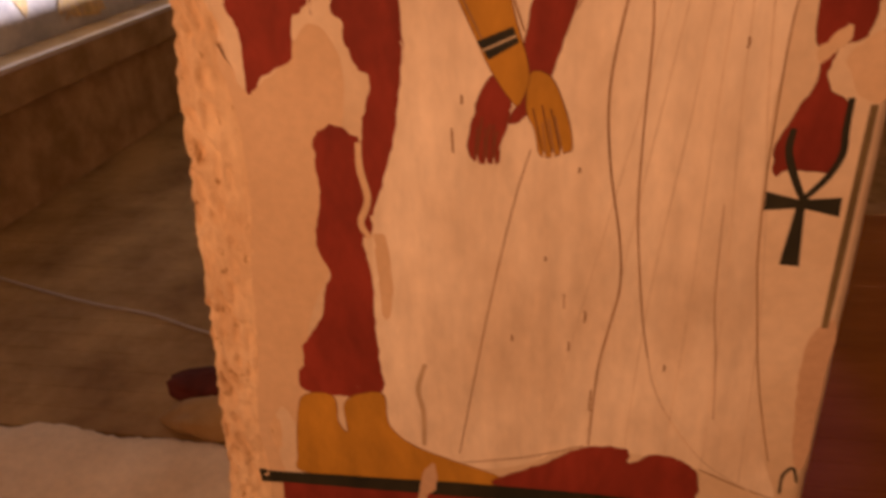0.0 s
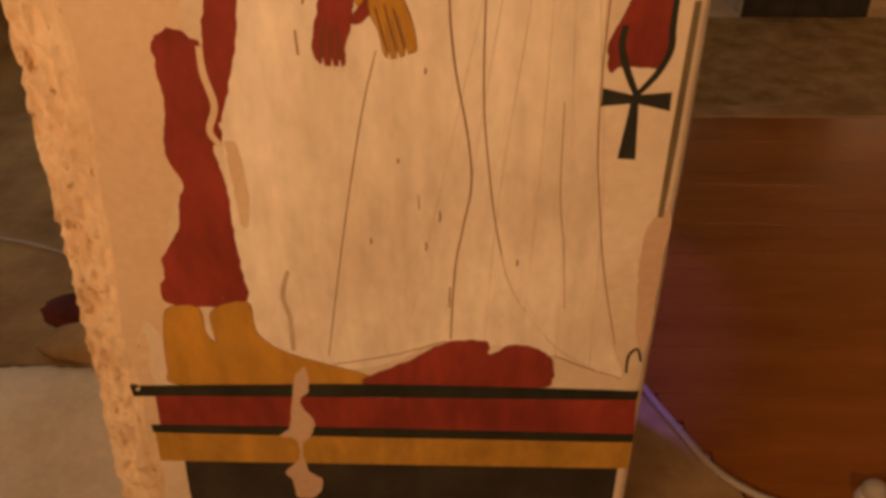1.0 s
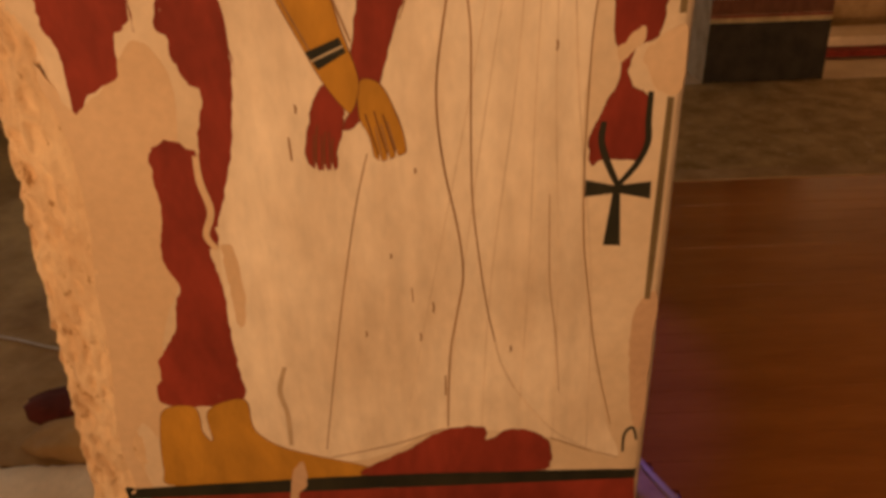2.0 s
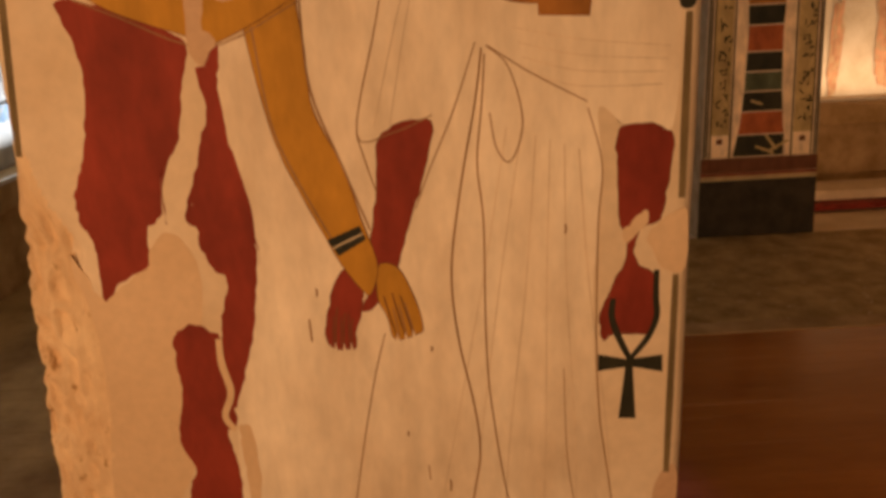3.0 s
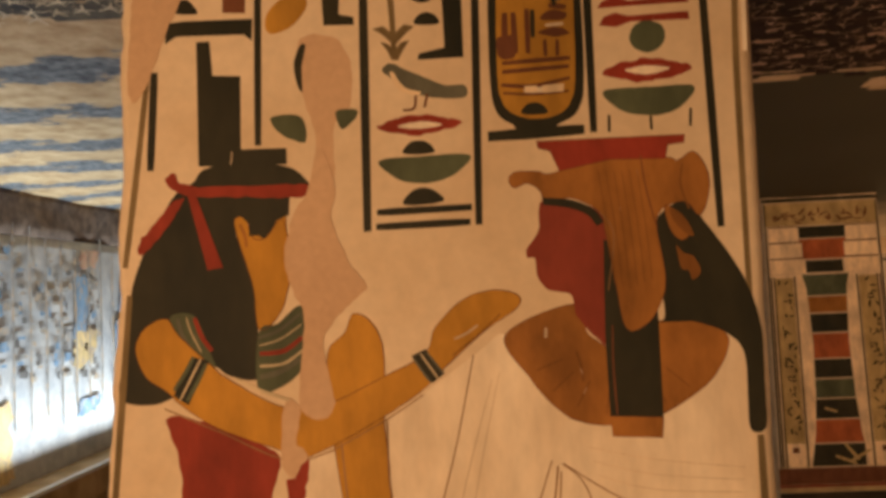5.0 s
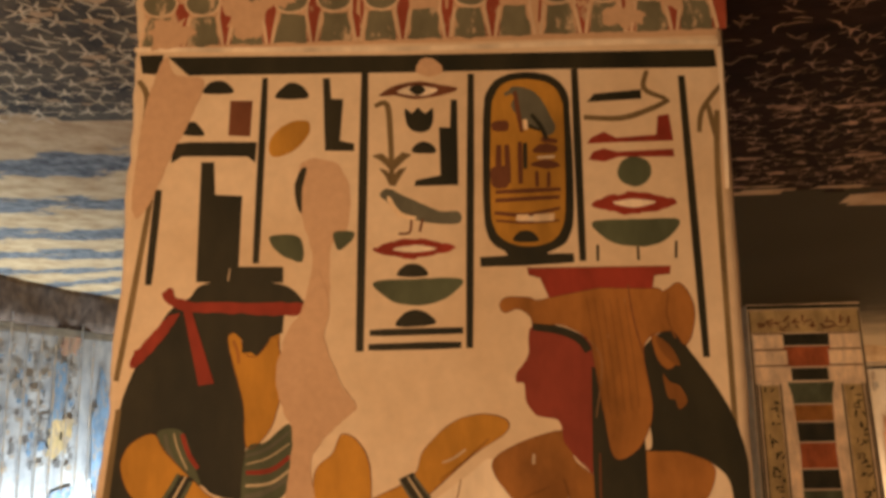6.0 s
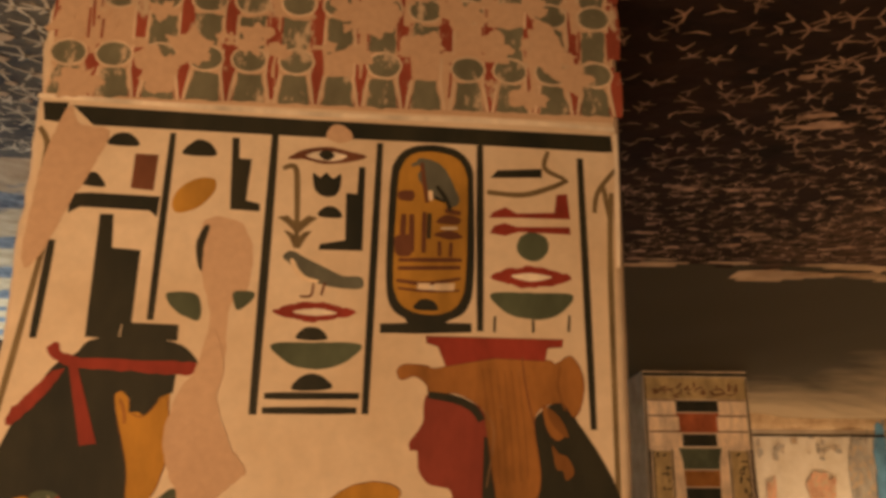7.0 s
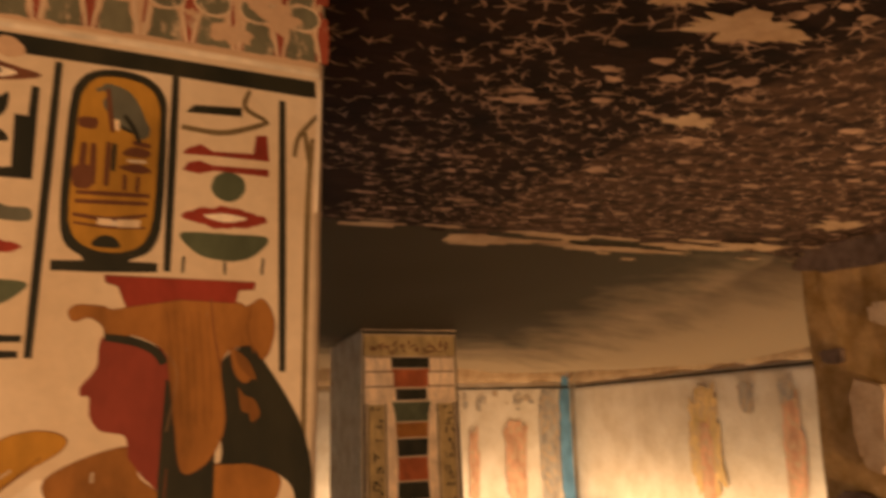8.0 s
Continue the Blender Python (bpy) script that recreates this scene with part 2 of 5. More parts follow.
def curved(points, closed, steps=4):
    """Catmull-Rom through the points."""
    n, out = len(points), []
    for i in range(n if closed else n - 1):
        p = [Vector(points[(i + k) % n] if closed else points[min(max(i + k, 0), n - 1)]) for k in (-1, 0, 1, 2)]
        for s in range(steps):
            u = s / steps
            out.append(0.5 * (2 * p[1] + (p[2] - p[0]) * u + (2 * p[0] - 5 * p[1] + 4 * p[2] - p[3]) * u * u + (3 * p[1] - p[0] - 3 * p[2] + p[3]) * u ** 3))
    if not closed:
        out.append(Vector(points[-1]))
    return out


def fill(points, material, layer, smooth=True):
    """A painted area on the pillar: outline in centimetres across and up."""
    ring = curved(points, True, 7) if smooth else [Vector(p) for p in points]
    if smooth:
        flaked = 0.34 if material in (red, mortar) else 0.28 if material is repair else 0.07
        ring = [v + flaked * Vector((noise.noise((v.x * 0.7, v.y * 0.7, 1)) + 0.6 * noise.noise((v.x * 2.1, v.y * 2.1, 2)), noise.noise((v.x * 0.7, v.y * 0.7, 5)) + 0.6 * noise.noise((v.x * 2.1, v.y * 2.1, 7)))) for v in ring]
    return ([v / 100 for v in ring], material, layer)


def stroke(points, material, layer, width):
    """A brush line, width in centimetres, thinning a little at both ends."""
    line = curved(points, False, 5)
    left, right = [], []
    for i, v in enumerate(line):
        d = (line[min(i + 1, len(line) - 1)] - line[max(i - 1, 0)]).normalized()
        k = i / (len(line) - 1)
        w = width / 2 * (0.82 + 0.18 * math.sin(math.pi * k)) * (1 + 0.10 * noise.noise((v.x * 0.4, v.y * 0.4, width)))
        left.append(v + Vector((-d.y, d.x)) * w)
        right.append(v - Vector((-d.y, d.x)) * w)
    return ([v / 100 for v in left + right[::-1]], material, layer)


COATS = [0]


def relief(bm, ring, layer, index=0, face_y=0.0, step=0.00022):
    """Raises an outline from the wall as a thin coat with real edges; no two coats lie in one plane."""
    COATS[0] += 1
    face_y -= 0.000003 * (COATS[0] % 45)
    area = sum(a.x * b.y - b.x * a.y for a, b in zip(ring, ring[1:] + ring[:1]))
    if area < 0:
        ring = ring[::-1]
    front = [bm.verts.new((v.x, face_y - step * layer, v.y)) for v in ring]
    back = [bm.verts.new((v.x, face_y + 0.003, v.y)) for v in ring]
    made = [bm.faces.new(front)]
    for i in range(len(ring)):
        j = (i + 1) % len(ring)
        made.append(bm.faces.new((front[j], front[i], back[i], back[j])))
    for f in made:
        f.material_index = index


def trace(bm, ring, layer, index, width=0.0008):
    """A brush outline that follows the edge of a painted area."""
    COATS[0] += 1
    y = -0.00022 * (layer + 0.7) - 0.000001 * (COATS[0] % 45)
    n, pairs = len(ring), []
    for i in range(n):
        d = (ring[(i + 1) % n] - ring[i - 1]).normalized()
        w = width * (0.75 + 0.5 * noise.noise((ring[i].x * 30, ring[i].y * 30, 0)))
        s = Vector((-d.y, d.x)) * max(w, 0.0003)
        pairs.append([bm.verts.new((v.x, y, v.y)) for v in (ring[i] + s, ring[i] - s)])
    for a, b in zip(pairs, pairs[1:] + pairs[:1]):
        bm.faces.new((a[0], a[1], b[1], b[0])).material_index = index


def painted(name, shapes, parent, label="", outlined=()):
    """One mesh out of several painted areas."""
    bm, used = bmesh.new(), []
    for ring, material, layer in shapes:
        if material not in used:
            used.append(material)
        relief(bm, ring, layer, used.index(material))
        if material in outlined:
            if outline_ink not in used:
                used.append(outline_ink)
            trace(bm, ring, layer, used.index(outline_ink))
    return part(name, bm, used, parent, label)



# ---- the painted pillar ----
LEFT_EDGE = ((-0.45, -0.64), (0.08, -0.616), (0.40, -0.585), (0.75, -0.562), (1.17, -0.535), (1.34, -0.508), (1.67, -0.482), (1.90, -0.467), (2.45, -0.458), (2.75, -0.458))


def left_edge(z):
    for (z0, x0), (z1, x1) in zip(LEFT_EDGE, LEFT_EDGE[1:]):
        if z <= z1:
            return x0 + (x1 - x0) * (z - z0) / (z1 - z0)
    return LEFT_EDGE[-1][1]


def right_edge(z):
    return 0.454 + 0.011 * min(1.0, max(0.0, (z - 1.1) / 1.3))


def chipped(x, z, edge):
    """How far the plaster is broken back at this place."""
    d = x - edge
    low = min(1.0, max(0.0, (1.36 - z) / 0.15))
    reach = 0.012 + low * (0.095 + 0.025 * noise.noise((z * 5, 3, 0)))
    k = max(0.0, 1 - d / reach)
    y = k * k * 0.02 * (0.4 + low) + low * min(1, k * 3) * (0.036 * abs(noise.noise((x * 40 + z * 11, z * 17, 1))) + 0.010 * noise.noise((x * 95, z * 52, 5)))
    right = max(0.0, 1 - (right_edge(z) - x) / 0.008)
    return y + right * right * 0.005 + (0.004 * max(0, noise.noise((x * 30, z * 14, 8))) if right > 0 else 0)


def pillar_body():
    bm = bmesh.new()
    rows, cols = 520, 110
    grid = []
    for r in range(rows + 1):
        z = FLOOR - 0.03 + (HIGH + 0.06 - FLOOR) * r / rows
        edge = left_edge(z) + 0.006 * noise.noise((0, z * 9, 4)) + 0.004 * noise.noise((0, z * 31, 2))
        right = right_edge(z) + 0.003 * noise.noise((5, z * 7, 4))
        line = []
        for c in range(cols + 1):
            k = (c / cols) ** 1.6
            x = edge + (right - edge) * k
            line.append(bm.verts.new((x, chipped(x, z, edge), z)))
        line.append(bm.verts.new((right, 0.95, z)))
        line.insert(0, bm.verts.new((edge + 0.01, 0.95, z)))
        grid.append(line)
    for a, b in zip(grid, grid[1:]):
        for c in range(len(a) - 1):
            f = bm.faces.new((a[c], a[c + 1], b[c + 1], b[c]))
            x, z = f.calc_center_median().x, f.calc_center_median().z
            broken = x - left_edge(z) < 0.115 * min(1.0, (1.40 - z) / 0.28) + 0.03 * noise.noise((x * 9, z * 9, 0))
            f.material_index = 1 if broken or c == 0 or c == len(a) - 2 else 0
        bm.faces.new((a[-1], a[0], b[0], b[-1])).material_index = 1
    ob = to_object("pillar_1", bm, [plaster, rough_plaster], smooth=True)
    return tagged(ob, "painted cream plaster pillar with a broken rough edge", "pillar", kind="structure")


pillar = pillar_body()

# ---- painted shapes on the pillar, in centimetres ----
PALE_FIGURE = []
PALE_FIGURE.append(fill(((-8.9, 153.3), (4.6, 162.6), (9.1, 165.3), (12.3, 159), (16.1, 154.4), (21.5, 152.1), (30.7, 153.2), (37.5, 157.6), (40.3, 163.6), (42.4, 161.3), (42.3, 134.7), (35.3, 135.2), (35.4, 134.7), (31.8, 137.6), (32.3, 128.8), (31.6, 116.1), (31.2, 110.9), (31.8, 91.6), (35.1, 67.9), (38, 53.5), (40.6, 44.2), (28.4, 49.4), (9.2, 52.3), (-0.1, 47.5), (-10.5, 45.6), (-24.2, 52.3), (-25.1, 60.5), (-25.4, 73.9), (-24.5, 91.2), (-22.6, 100.2), (-19.2, 112.4), (-18.3, 124.2), (-20, 135.3), (-20.2, 147.7), (-14, 149.9)), gown, 1, True))
PALE_FIGURE.append(fill(((9.1, 165.3), (19.1, 169.2), (20.9, 164.8), (25.9, 162.2), (30.7, 166.2), (36.1, 165.9), (40.3, 163.7), (38.7, 159.1), (35.1, 155.8), (30.3, 153.2), (25.5, 152), (20, 152.3), (16.1, 154.4), (12.3, 159)), bgold, 2, True))
PALE_FIGURE.append(fill(((15.2, 184.1), (19.3, 184), (23.3, 182.2), (25.4, 178.9), (24.2, 170.9), (23.3, 163.8), (22.4, 163.8), (19.4, 167.4), (18.7, 170.5), (15.5, 171.4), (14.1, 173.4), (13.9, 175.9), (12.8, 176.1), (12.8, 177.4), (14.6, 180)), bskin, 3, True))
PALE_FIGURE.append(fill(((35.2, 183.1), (38.5, 179.4), (42.1, 173.7), (44.1, 168.9), (45.0, 164.4), (45.0, 160.4), (44.9, 155.5), (44.7, 150.8), (42.6, 150.8), (42.5, 156), (42.4, 161.3), (40.3, 164.1), (36.1, 165.9), (30.7, 166.2), (31.7, 167.2), (31.1, 177.1), (31.4, 180.8)), dark, 4, True))
PALE_FIGURE.append(fill(((23.7, 178.2), (26.2, 177.2), (30.6, 175.1), (30.8, 166.2), (30.7, 152.8), (23.3, 153.2), (23.2, 164.7)), dark, 4, False))
PALE_FIGURE.append(fill(((23.3, 153.2), (30.7, 152.8), (30.4, 150), (23.5, 150.4)), bgold, 5, False))
PALE_FIGURE.append(fill(((15.9, 183.6), (15.1, 185.6), (13.3, 186.8), (11.4, 186.3), (10.7, 187.5), (11.7, 188.5), (15, 188.4), (16.6, 188), (23.7, 189.6), (33.1, 189.5), (34.7, 188.9), (37.1, 190.1), (38.8, 187.5), (38.9, 184.2), (37.4, 181), (35.3, 183.1), (31.4, 181), (32.1, 172.3), (30.6, 167.6), (28, 165.3), (26.1, 165.7), (25.2, 170.9), (24.1, 178.9), (23.3, 182.2), (19.3, 184.4)), bgold, 5, True))
PALE_FIGURE.append(stroke(((15.4, 184.1), (19.3, 183.5), (22.1, 182.2), (23.4, 180.4)), dark, 6, 1.3))
PALE_FIGURE.append(fill(((33.2, 182.1), (34.3, 181.8), (35.7, 180.1), (36.4, 178.1), (35, 178.8), (33.8, 180.3)), bshade, 6, True))
PALE_FIGURE.append(fill(((33.9, 176.9), (34.8, 175.8), (36.2, 175.2), (37.1, 173.1), (35.9, 171.9), (35.4, 173.2), (34.5, 173.5), (34.1, 175)), bshade, 6, True))
PALE_FIGURE.append(fill(((14.9, 192.8), (36, 192.6), (35.8, 191.5), (33.5, 191.3), (33.1, 189.3), (25.3, 189.6), (18, 188.3), (16.8, 191.3), (15.1, 191.8)), red, 6, False))
PALE_FIGURE.append(fill(((1.3, 135.5), (8.1, 137), (7.1, 130.2), (4.2, 122), (1.3, 113.4), (-1.4, 110), (-3.5, 109.2), (-2.6, 111.4), (-1.1, 114.9), (-1.6, 118.9), (-0.1, 127.3)), red, 2, True))
PALE_FIGURE.append(fill(((-5.8, 115.8), (-3.3, 113), (-3.4, 110.1), (-4.5, 106.5), (-5, 103.4), (-7, 103.1), (-8.9, 104), (-9.1, 107.3), (-8, 111.7)), red, 2, True))
PALE_FIGURE.append(fill(((35, 134.7), (42.1, 133.5), (41.7, 125.8), (40.9, 121.2), (38.6, 120), (37.4, 118), (37.5, 114.5), (40.5, 112.1), (41.1, 106.6), (39.9, 103.1), (34.7, 103.2), (32.7, 102.1), (32.3, 106.6), (33.8, 110.6), (35.6, 114.1), (36.2, 118.5), (34.9, 121.1), (34.5, 128.7)), red, 2, True))
PALE_FIGURE.append(fill(((-6.6, 42.1), (2, 47.5), (9.2, 52.1), (16.2, 52.4), (16.9, 49.4), (20.8, 51.8), (25.3, 50.9), (28, 48.7), (28.6, 43.6), (25.8, 41.6), (10.2, 41.4)), red, 2, True))
RED_FIGURE = []
RED_FIGURE.append(fill(((-40.5, 155.2), (-34.9, 154.4), (-30.2, 152.3), (-24.3, 149.2), (-25.6, 143.1), (-27, 136.4), (-29.7, 131.5), (-30.8, 123.9), (-30.1, 132.2), (-31.1, 125.7), (-33.3, 123.4), (-34.2, 118.1), (-38.5, 115.8), (-41.3, 112.8), (-41.4, 117.7), (-41.5, 122), (-42.9, 125.5), (-42.7, 129.7), (-40.4, 135.2), (-38.7, 143.7), (-39.2, 149.7)), red, 2, True))
RED_FIGURE.append(fill(((-22.2, 146.2), (-19.8, 148.5), (-20.6, 142.8), (-20, 135.3), (-18.2, 125.9), (-18, 117.3), (-18.2, 120.7), (-18.7, 114.6), (-20.2, 106.5), (-22.8, 98.2), (-24.7, 93.9), (-25.4, 97.4), (-25.3, 102.2), (-24.7, 108.6), (-23, 114.9), (-24.8, 116.9), (-26.3, 121), (-26.3, 123.3), (-27.9, 125.1), (-26.1, 129.6), (-24, 135.9), (-22.6, 139.8), (-23.3, 145.2)), red, 2, True))
RED_FIGURE.append(fill(((-32.2, 106.5), (-29.2, 108.5), (-25.6, 106.5), (-25.6, 103.4), (-24.6, 100.2), (-25.2, 96.7), (-24.7, 94.7), (-24.6, 91.2), (-26.1, 90), (-25.3, 83.4), (-25.4, 73.9), (-25.1, 67.1), (-25.2, 61.2), (-32.2, 59.4), (-39.1, 60), (-39.9, 63.4), (-38.5, 66.3), (-38.5, 69.2), (-35.3, 73.8), (-33.9, 77), (-33.5, 80.7), (-32, 83.8), (-33.5, 87.3), (-33.6, 91.1), (-32.5, 95.8), (-32.2, 98), (-32.4, 102.8)), red, 2, True))
RED_FIGURE.append(fill(((-39.4, 59.1), (-34.2, 59.2), (-33.7, 53.5), (-32.3, 51.6), (-32.4, 57.3), (-30.1, 59.8), (-25.1, 60.4), (-24.5, 53.9), (-20.5, 49.7), (-14.5, 47.2), (-4.9, 43.8), (-7.7, 41.6), (-23.7, 41), (-41.3, 41), (-42.4, 45.2), (-41.2, 54.6)), gold, 2, True))
RED_FIGURE.append(fill(((-37.1, 188.7), (-29, 188), (-21.8, 187.8), (-22.9, 184.3), (-25.4, 180.8), (-28.1, 183.7), (-29.6, 182.4), (-28.8, 179.4), (-27.2, 174.5), (-26.7, 167.2), (-26.6, 160.7), (-31, 160.9), (-34.2, 162.3), (-40.8, 157.6), (-47.2, 158), (-47.1, 163), (-45.6, 170.9), (-46, 169.2), (-45.4, 174.1), (-43.3, 179.8), (-40.5, 184.7)), dark, 2, True))
RED_FIGURE.append(fill(((-29.7, 183.5), (-28.1, 183.9), (-27.1, 181.1), (-25.2, 180.8), (-22.9, 183.4), (-22, 181.8), (-21.6, 176.8), (-22.2, 172.7), (-23.8, 169.1), (-26.6, 167.6), (-27.2, 173.7), (-28.8, 179.3)), gold, 3, True))
RED_FIGURE.append(fill(((-26.6, 167.2), (-23.8, 168.3), (-20.3, 170.7), (-20, 165.4), (-20.5, 161.5), (-23.8, 159), (-27, 158.9)), green, 3, True))
RED_FIGURE.append(stroke(((-26.6, 164), (-23, 164.3), (-20.2, 166.2)), red, 4, 0.7))
RED_FIGURE.append(stroke(((-26.6, 162.2), (-23, 162.5), (-20.2, 164.3)), tan, 4, 0.4))
RED_FIGURE.append(fill(((-39.8, 169.8), (-36.1, 169.9), (-34, 164.7), (-33.2, 162.4), (-35.2, 162.3), (-38, 165.5)), green, 3, True))
RED_FIGURE.append(stroke(((-36.1, 169.6), (-35, 166.7), (-33.6, 164.7)), red, 4, 0.7))
RED_FIGURE.append(fill(((-16.6, 163.7), (-14, 166.6), (-12.7, 169.2), (-10.3, 168.1), (-8.7, 164.9), (-8.5, 159.3), (-8.8, 153.7), (-8.3, 147.1), (-8, 139.7), (-4.6, 131.2), (-2.5, 123.2), (-0.7, 116.2), (-2.1, 111.8), (-3.6, 113), (-5.9, 116.5), (-8, 121), (-11, 127.9), (-13.5, 134.5), (-15.2, 143.2), (-16.1, 150.4), (-15.5, 151.2), (-16.6, 156.5)), gold, 4, True))
RED_FIGURE.append(fill(((-0.5, 116.2), (2.3, 115.6), (4.5, 110.6), (5.4, 105.9), (4.2, 104.9), (1.1, 104.3), (0.1, 108.1), (-1.1, 111.3)), gold, 3, True))
RED_FIGURE.append(fill(((-45, 165.3), (-43.6, 168.3), (-40.4, 169.7), (-38.6, 167.3), (-34.1, 162.9), (-31.1, 160.4), (-23.3, 156.2), (-16.7, 156.5), (-8.4, 160.1), (-2.6, 163), (-0.8, 166.8), (3.4, 170.6), (7.8, 171.7), (11.2, 170.8), (10.8, 168.9), (6.3, 166), (0.5, 161.2), (-3.7, 157.4), (-10.5, 153.4), (-17.2, 150.1), (-21.4, 148.8), (-24.6, 150.3), (-32.6, 153.3), (-38, 156.7), (-40.6, 159.2), (-43.5, 161.2)), gold, 5, True))
RED_FIGURE.append(fill(((-37.3, 157), (-39.5, 158.4), (-36.6, 164), (-34.1, 163.3)), dark, 6, False))
RED_FIGURE.append(stroke(((-38.6, 157.7), (-35.3, 163.6)), tan, 7, 0.3))
RED_FIGURE.append(fill(((-4.5, 162.8), (-2.4, 163.7), (0, 160), (-1.7, 158.8)), dark, 6, False))
RED_FIGURE.append(stroke(((-3.2, 163.1), (-0.8, 159.5)), tan, 7, 0.3))
RED_FIGURE.append(fill(((-7.8, 120.5), (-2.9, 122.4), (-2.1, 120.3), (-6.2, 118)), dark, 6, False))
RED_FIGURE.append(stroke(((-7.1, 119.2), (-2.5, 121.2)), tan, 7, 0.3))
RED_FIGURE.append(fill(((-36, 188.5), (-35.4, 189.8), (-34.2, 191.3), (-30.8, 191.9), (-24.8, 191.7), (-21.2, 191), (-19.2, 189.5), (-18.9, 187.8), (-27.3, 187.9)), dark, 3, True))
RED_FIGURE.append(fill(((-29.6, 194.1), (-21.6, 193.9), (-21.6, 191.5), (-29.9, 191.7)), dark, 2, False))
RED_FIGURE.append(fill(((-34.6, 210.5), (-32.6, 210.5), (-32.3, 205.3), (-28.1, 205), (-28.4, 193.9), (-29.8, 193.8), (-30.1, 191.6), (-34.8, 191.9)), dark, 2, False))
RED_FIGURE.append(fill(((-36.9, 189.2), (-27.3, 188.6), (-18.9, 188.4), (-18.6, 187.3), (-21, 186.5), (-29, 187), (-36, 187.5), (-39.1, 188.8), (-39.8, 190.3), (-38.3, 191.1)), red, 5, True))
RED_FIGURE.append(fill(((-36.6, 187.8), (-35.3, 187.5), (-31.6, 176.8), (-33.9, 176.5)), red, 5, False))
RED_FIGURE.append(fill(((-39.2, 186.4), (-37.1, 187.2), (-39.2, 183.9), (-43.5, 179.3), (-44.2, 180.7), (-42.1, 183.1)), red, 5, True))
FOLD_LINES = []
FOLD_LINES.append(stroke(((-7.9, 108.6), (-8.4, 103.8)), brown, 5, 0.2))
FOLD_LINES.append(stroke(((-6.8, 108.5), (-7.2, 103.3)), brown, 5, 0.2))
FOLD_LINES.append(stroke(((-5.6, 108.9), (-6, 103.3)), brown, 5, 0.2))
FOLD_LINES.append(stroke(((1.1, 109.4), (1.8, 104.7)), ink, 5, 0.2))
FOLD_LINES.append(stroke(((2, 109.8), (2.9, 105)), ink, 5, 0.2))
FOLD_LINES.append(stroke(((2.9, 110.2), (4, 105.3)), ink, 5, 0.2))
FOLD_LINES.append(stroke(((15.6, 146.5), (14.5, 139.3), (12, 127.4), (10.1, 114.7), (10.7, 103.7), (12.7, 92.1), (13.3, 83.9), (12.1, 76.5), (10.7, 67.6), (10, 52.9)), ink, 4, 0.3))
FOLD_LINES.append(stroke(((16, 145.7), (15.4, 138.9), (14.5, 130.7), (15.1, 122), (14.9, 108.3), (15, 97.2), (15.9, 87.2), (17.1, 77.8), (18.4, 71)), ink, 4, 0.24))
FOLD_LINES.append(stroke(((18.4, 71), (19.6, 66), (22.9, 59), (29.3, 50.7), (36.9, 45.6)), pleat, 4, 0.2))
FOLD_LINES.append(stroke(((30.2, 137.7), (32.3, 129.6), (31.8, 120.4), (31.7, 102.5), (32.2, 90.8), (33, 83.9), (35.4, 67.9), (39, 52.2)), ink, 3, 0.2))
FOLD_LINES.append(stroke(((-0.4, 105.3), (-3, 95.9), (-7.1, 76.3), (-12.1, 48.6)), ink, 3, 0.2))
FOLD_LINES.append(stroke(((16.2, 146.8), (19.3, 143.7), (21.1, 136.2), (19.3, 130.7), (17.3, 132.7), (16.5, 137.7)), ink, 3, 0.2))
FOLD_LINES.append(stroke(((14.8, 147.3), (11.3, 137.9), (7.7, 130.1), (5.4, 124.5)), ink, 3, 0.2))
FOLD_LINES.append(stroke(((16.4, 146.8), (22.4, 142.8), (30.2, 138.5)), ink, 3, 0.2))
FOLD_LINES.append(stroke(((4.4, 162.6), (1.6, 150.7), (-2.2, 135.6), (3.1, 135.7), (8.5, 137.8)), ink, 3, 0.2))
FOLD_LINES.append(stroke(((-2.2, 135.3), (-0.9, 130.2), (-0, 127.2)), ink, 3, 0.2))
FOLD_LINES.append(stroke(((-11.5, 46.5), (0, 49.1), (9.2, 52.5)), ink, 3, 0.2))
FOLD_LINES.append(stroke(((28.4, 49.4), (34.7, 46.5), (40.9, 44.2)), ink, 3, 0.2))
FOLD_LINES.append(stroke(((26.7, 97.8), (27.2, 82.4), (28.5, 72), (29.5, 60)), ink, 2, 0.14))
FOLD_LINES.append(stroke(((-17.4, 67.2), (-18.9, 62), (-18.2, 57), (-18.4, 49.8)), worn_smear, 2, 0.9))
FOLD_LINES.append(stroke(((-11.6, 108.3), (-11.5, 104.6)), ink, 3, 0.3))
FOLD_LINES.append(stroke(((9.9, 64.3), (9.8, 59.9)), ink, 3, 0.3))
FOLD_LINES.append(stroke(((5, 82.1), (5.1, 79.4)), ink, 3, 0.2))
FOLD_LINES.append(stroke(((-11.5, 107.7), (-11.6, 104.9)), ink, 3, 0.2))
FOLD_LINES.append(stroke(((-15.1, 150.8), (-14, 138.3), (-11.6, 130.7), (-6.9, 120.3)), ink, 5, 0.3))
FOLD_LINES.append(stroke(((-8.4, 153.7), (-8.1, 142.2), (-4.6, 131.2), (-1.4, 121.7)), ink, 5, 0.3))
FOLD_LINES.append(stroke(((-40.9, 156.6), (-32.6, 152.9), (-21.5, 148.5), (-10.5, 152.8), (-3, 157.2)), ink, 6, 0.2))
FOLD_LINES.append(stroke(((23.3, 182.2), (25.2, 178.9), (24, 170.9)), ink, 6, 0.2))
REPAIRS = []
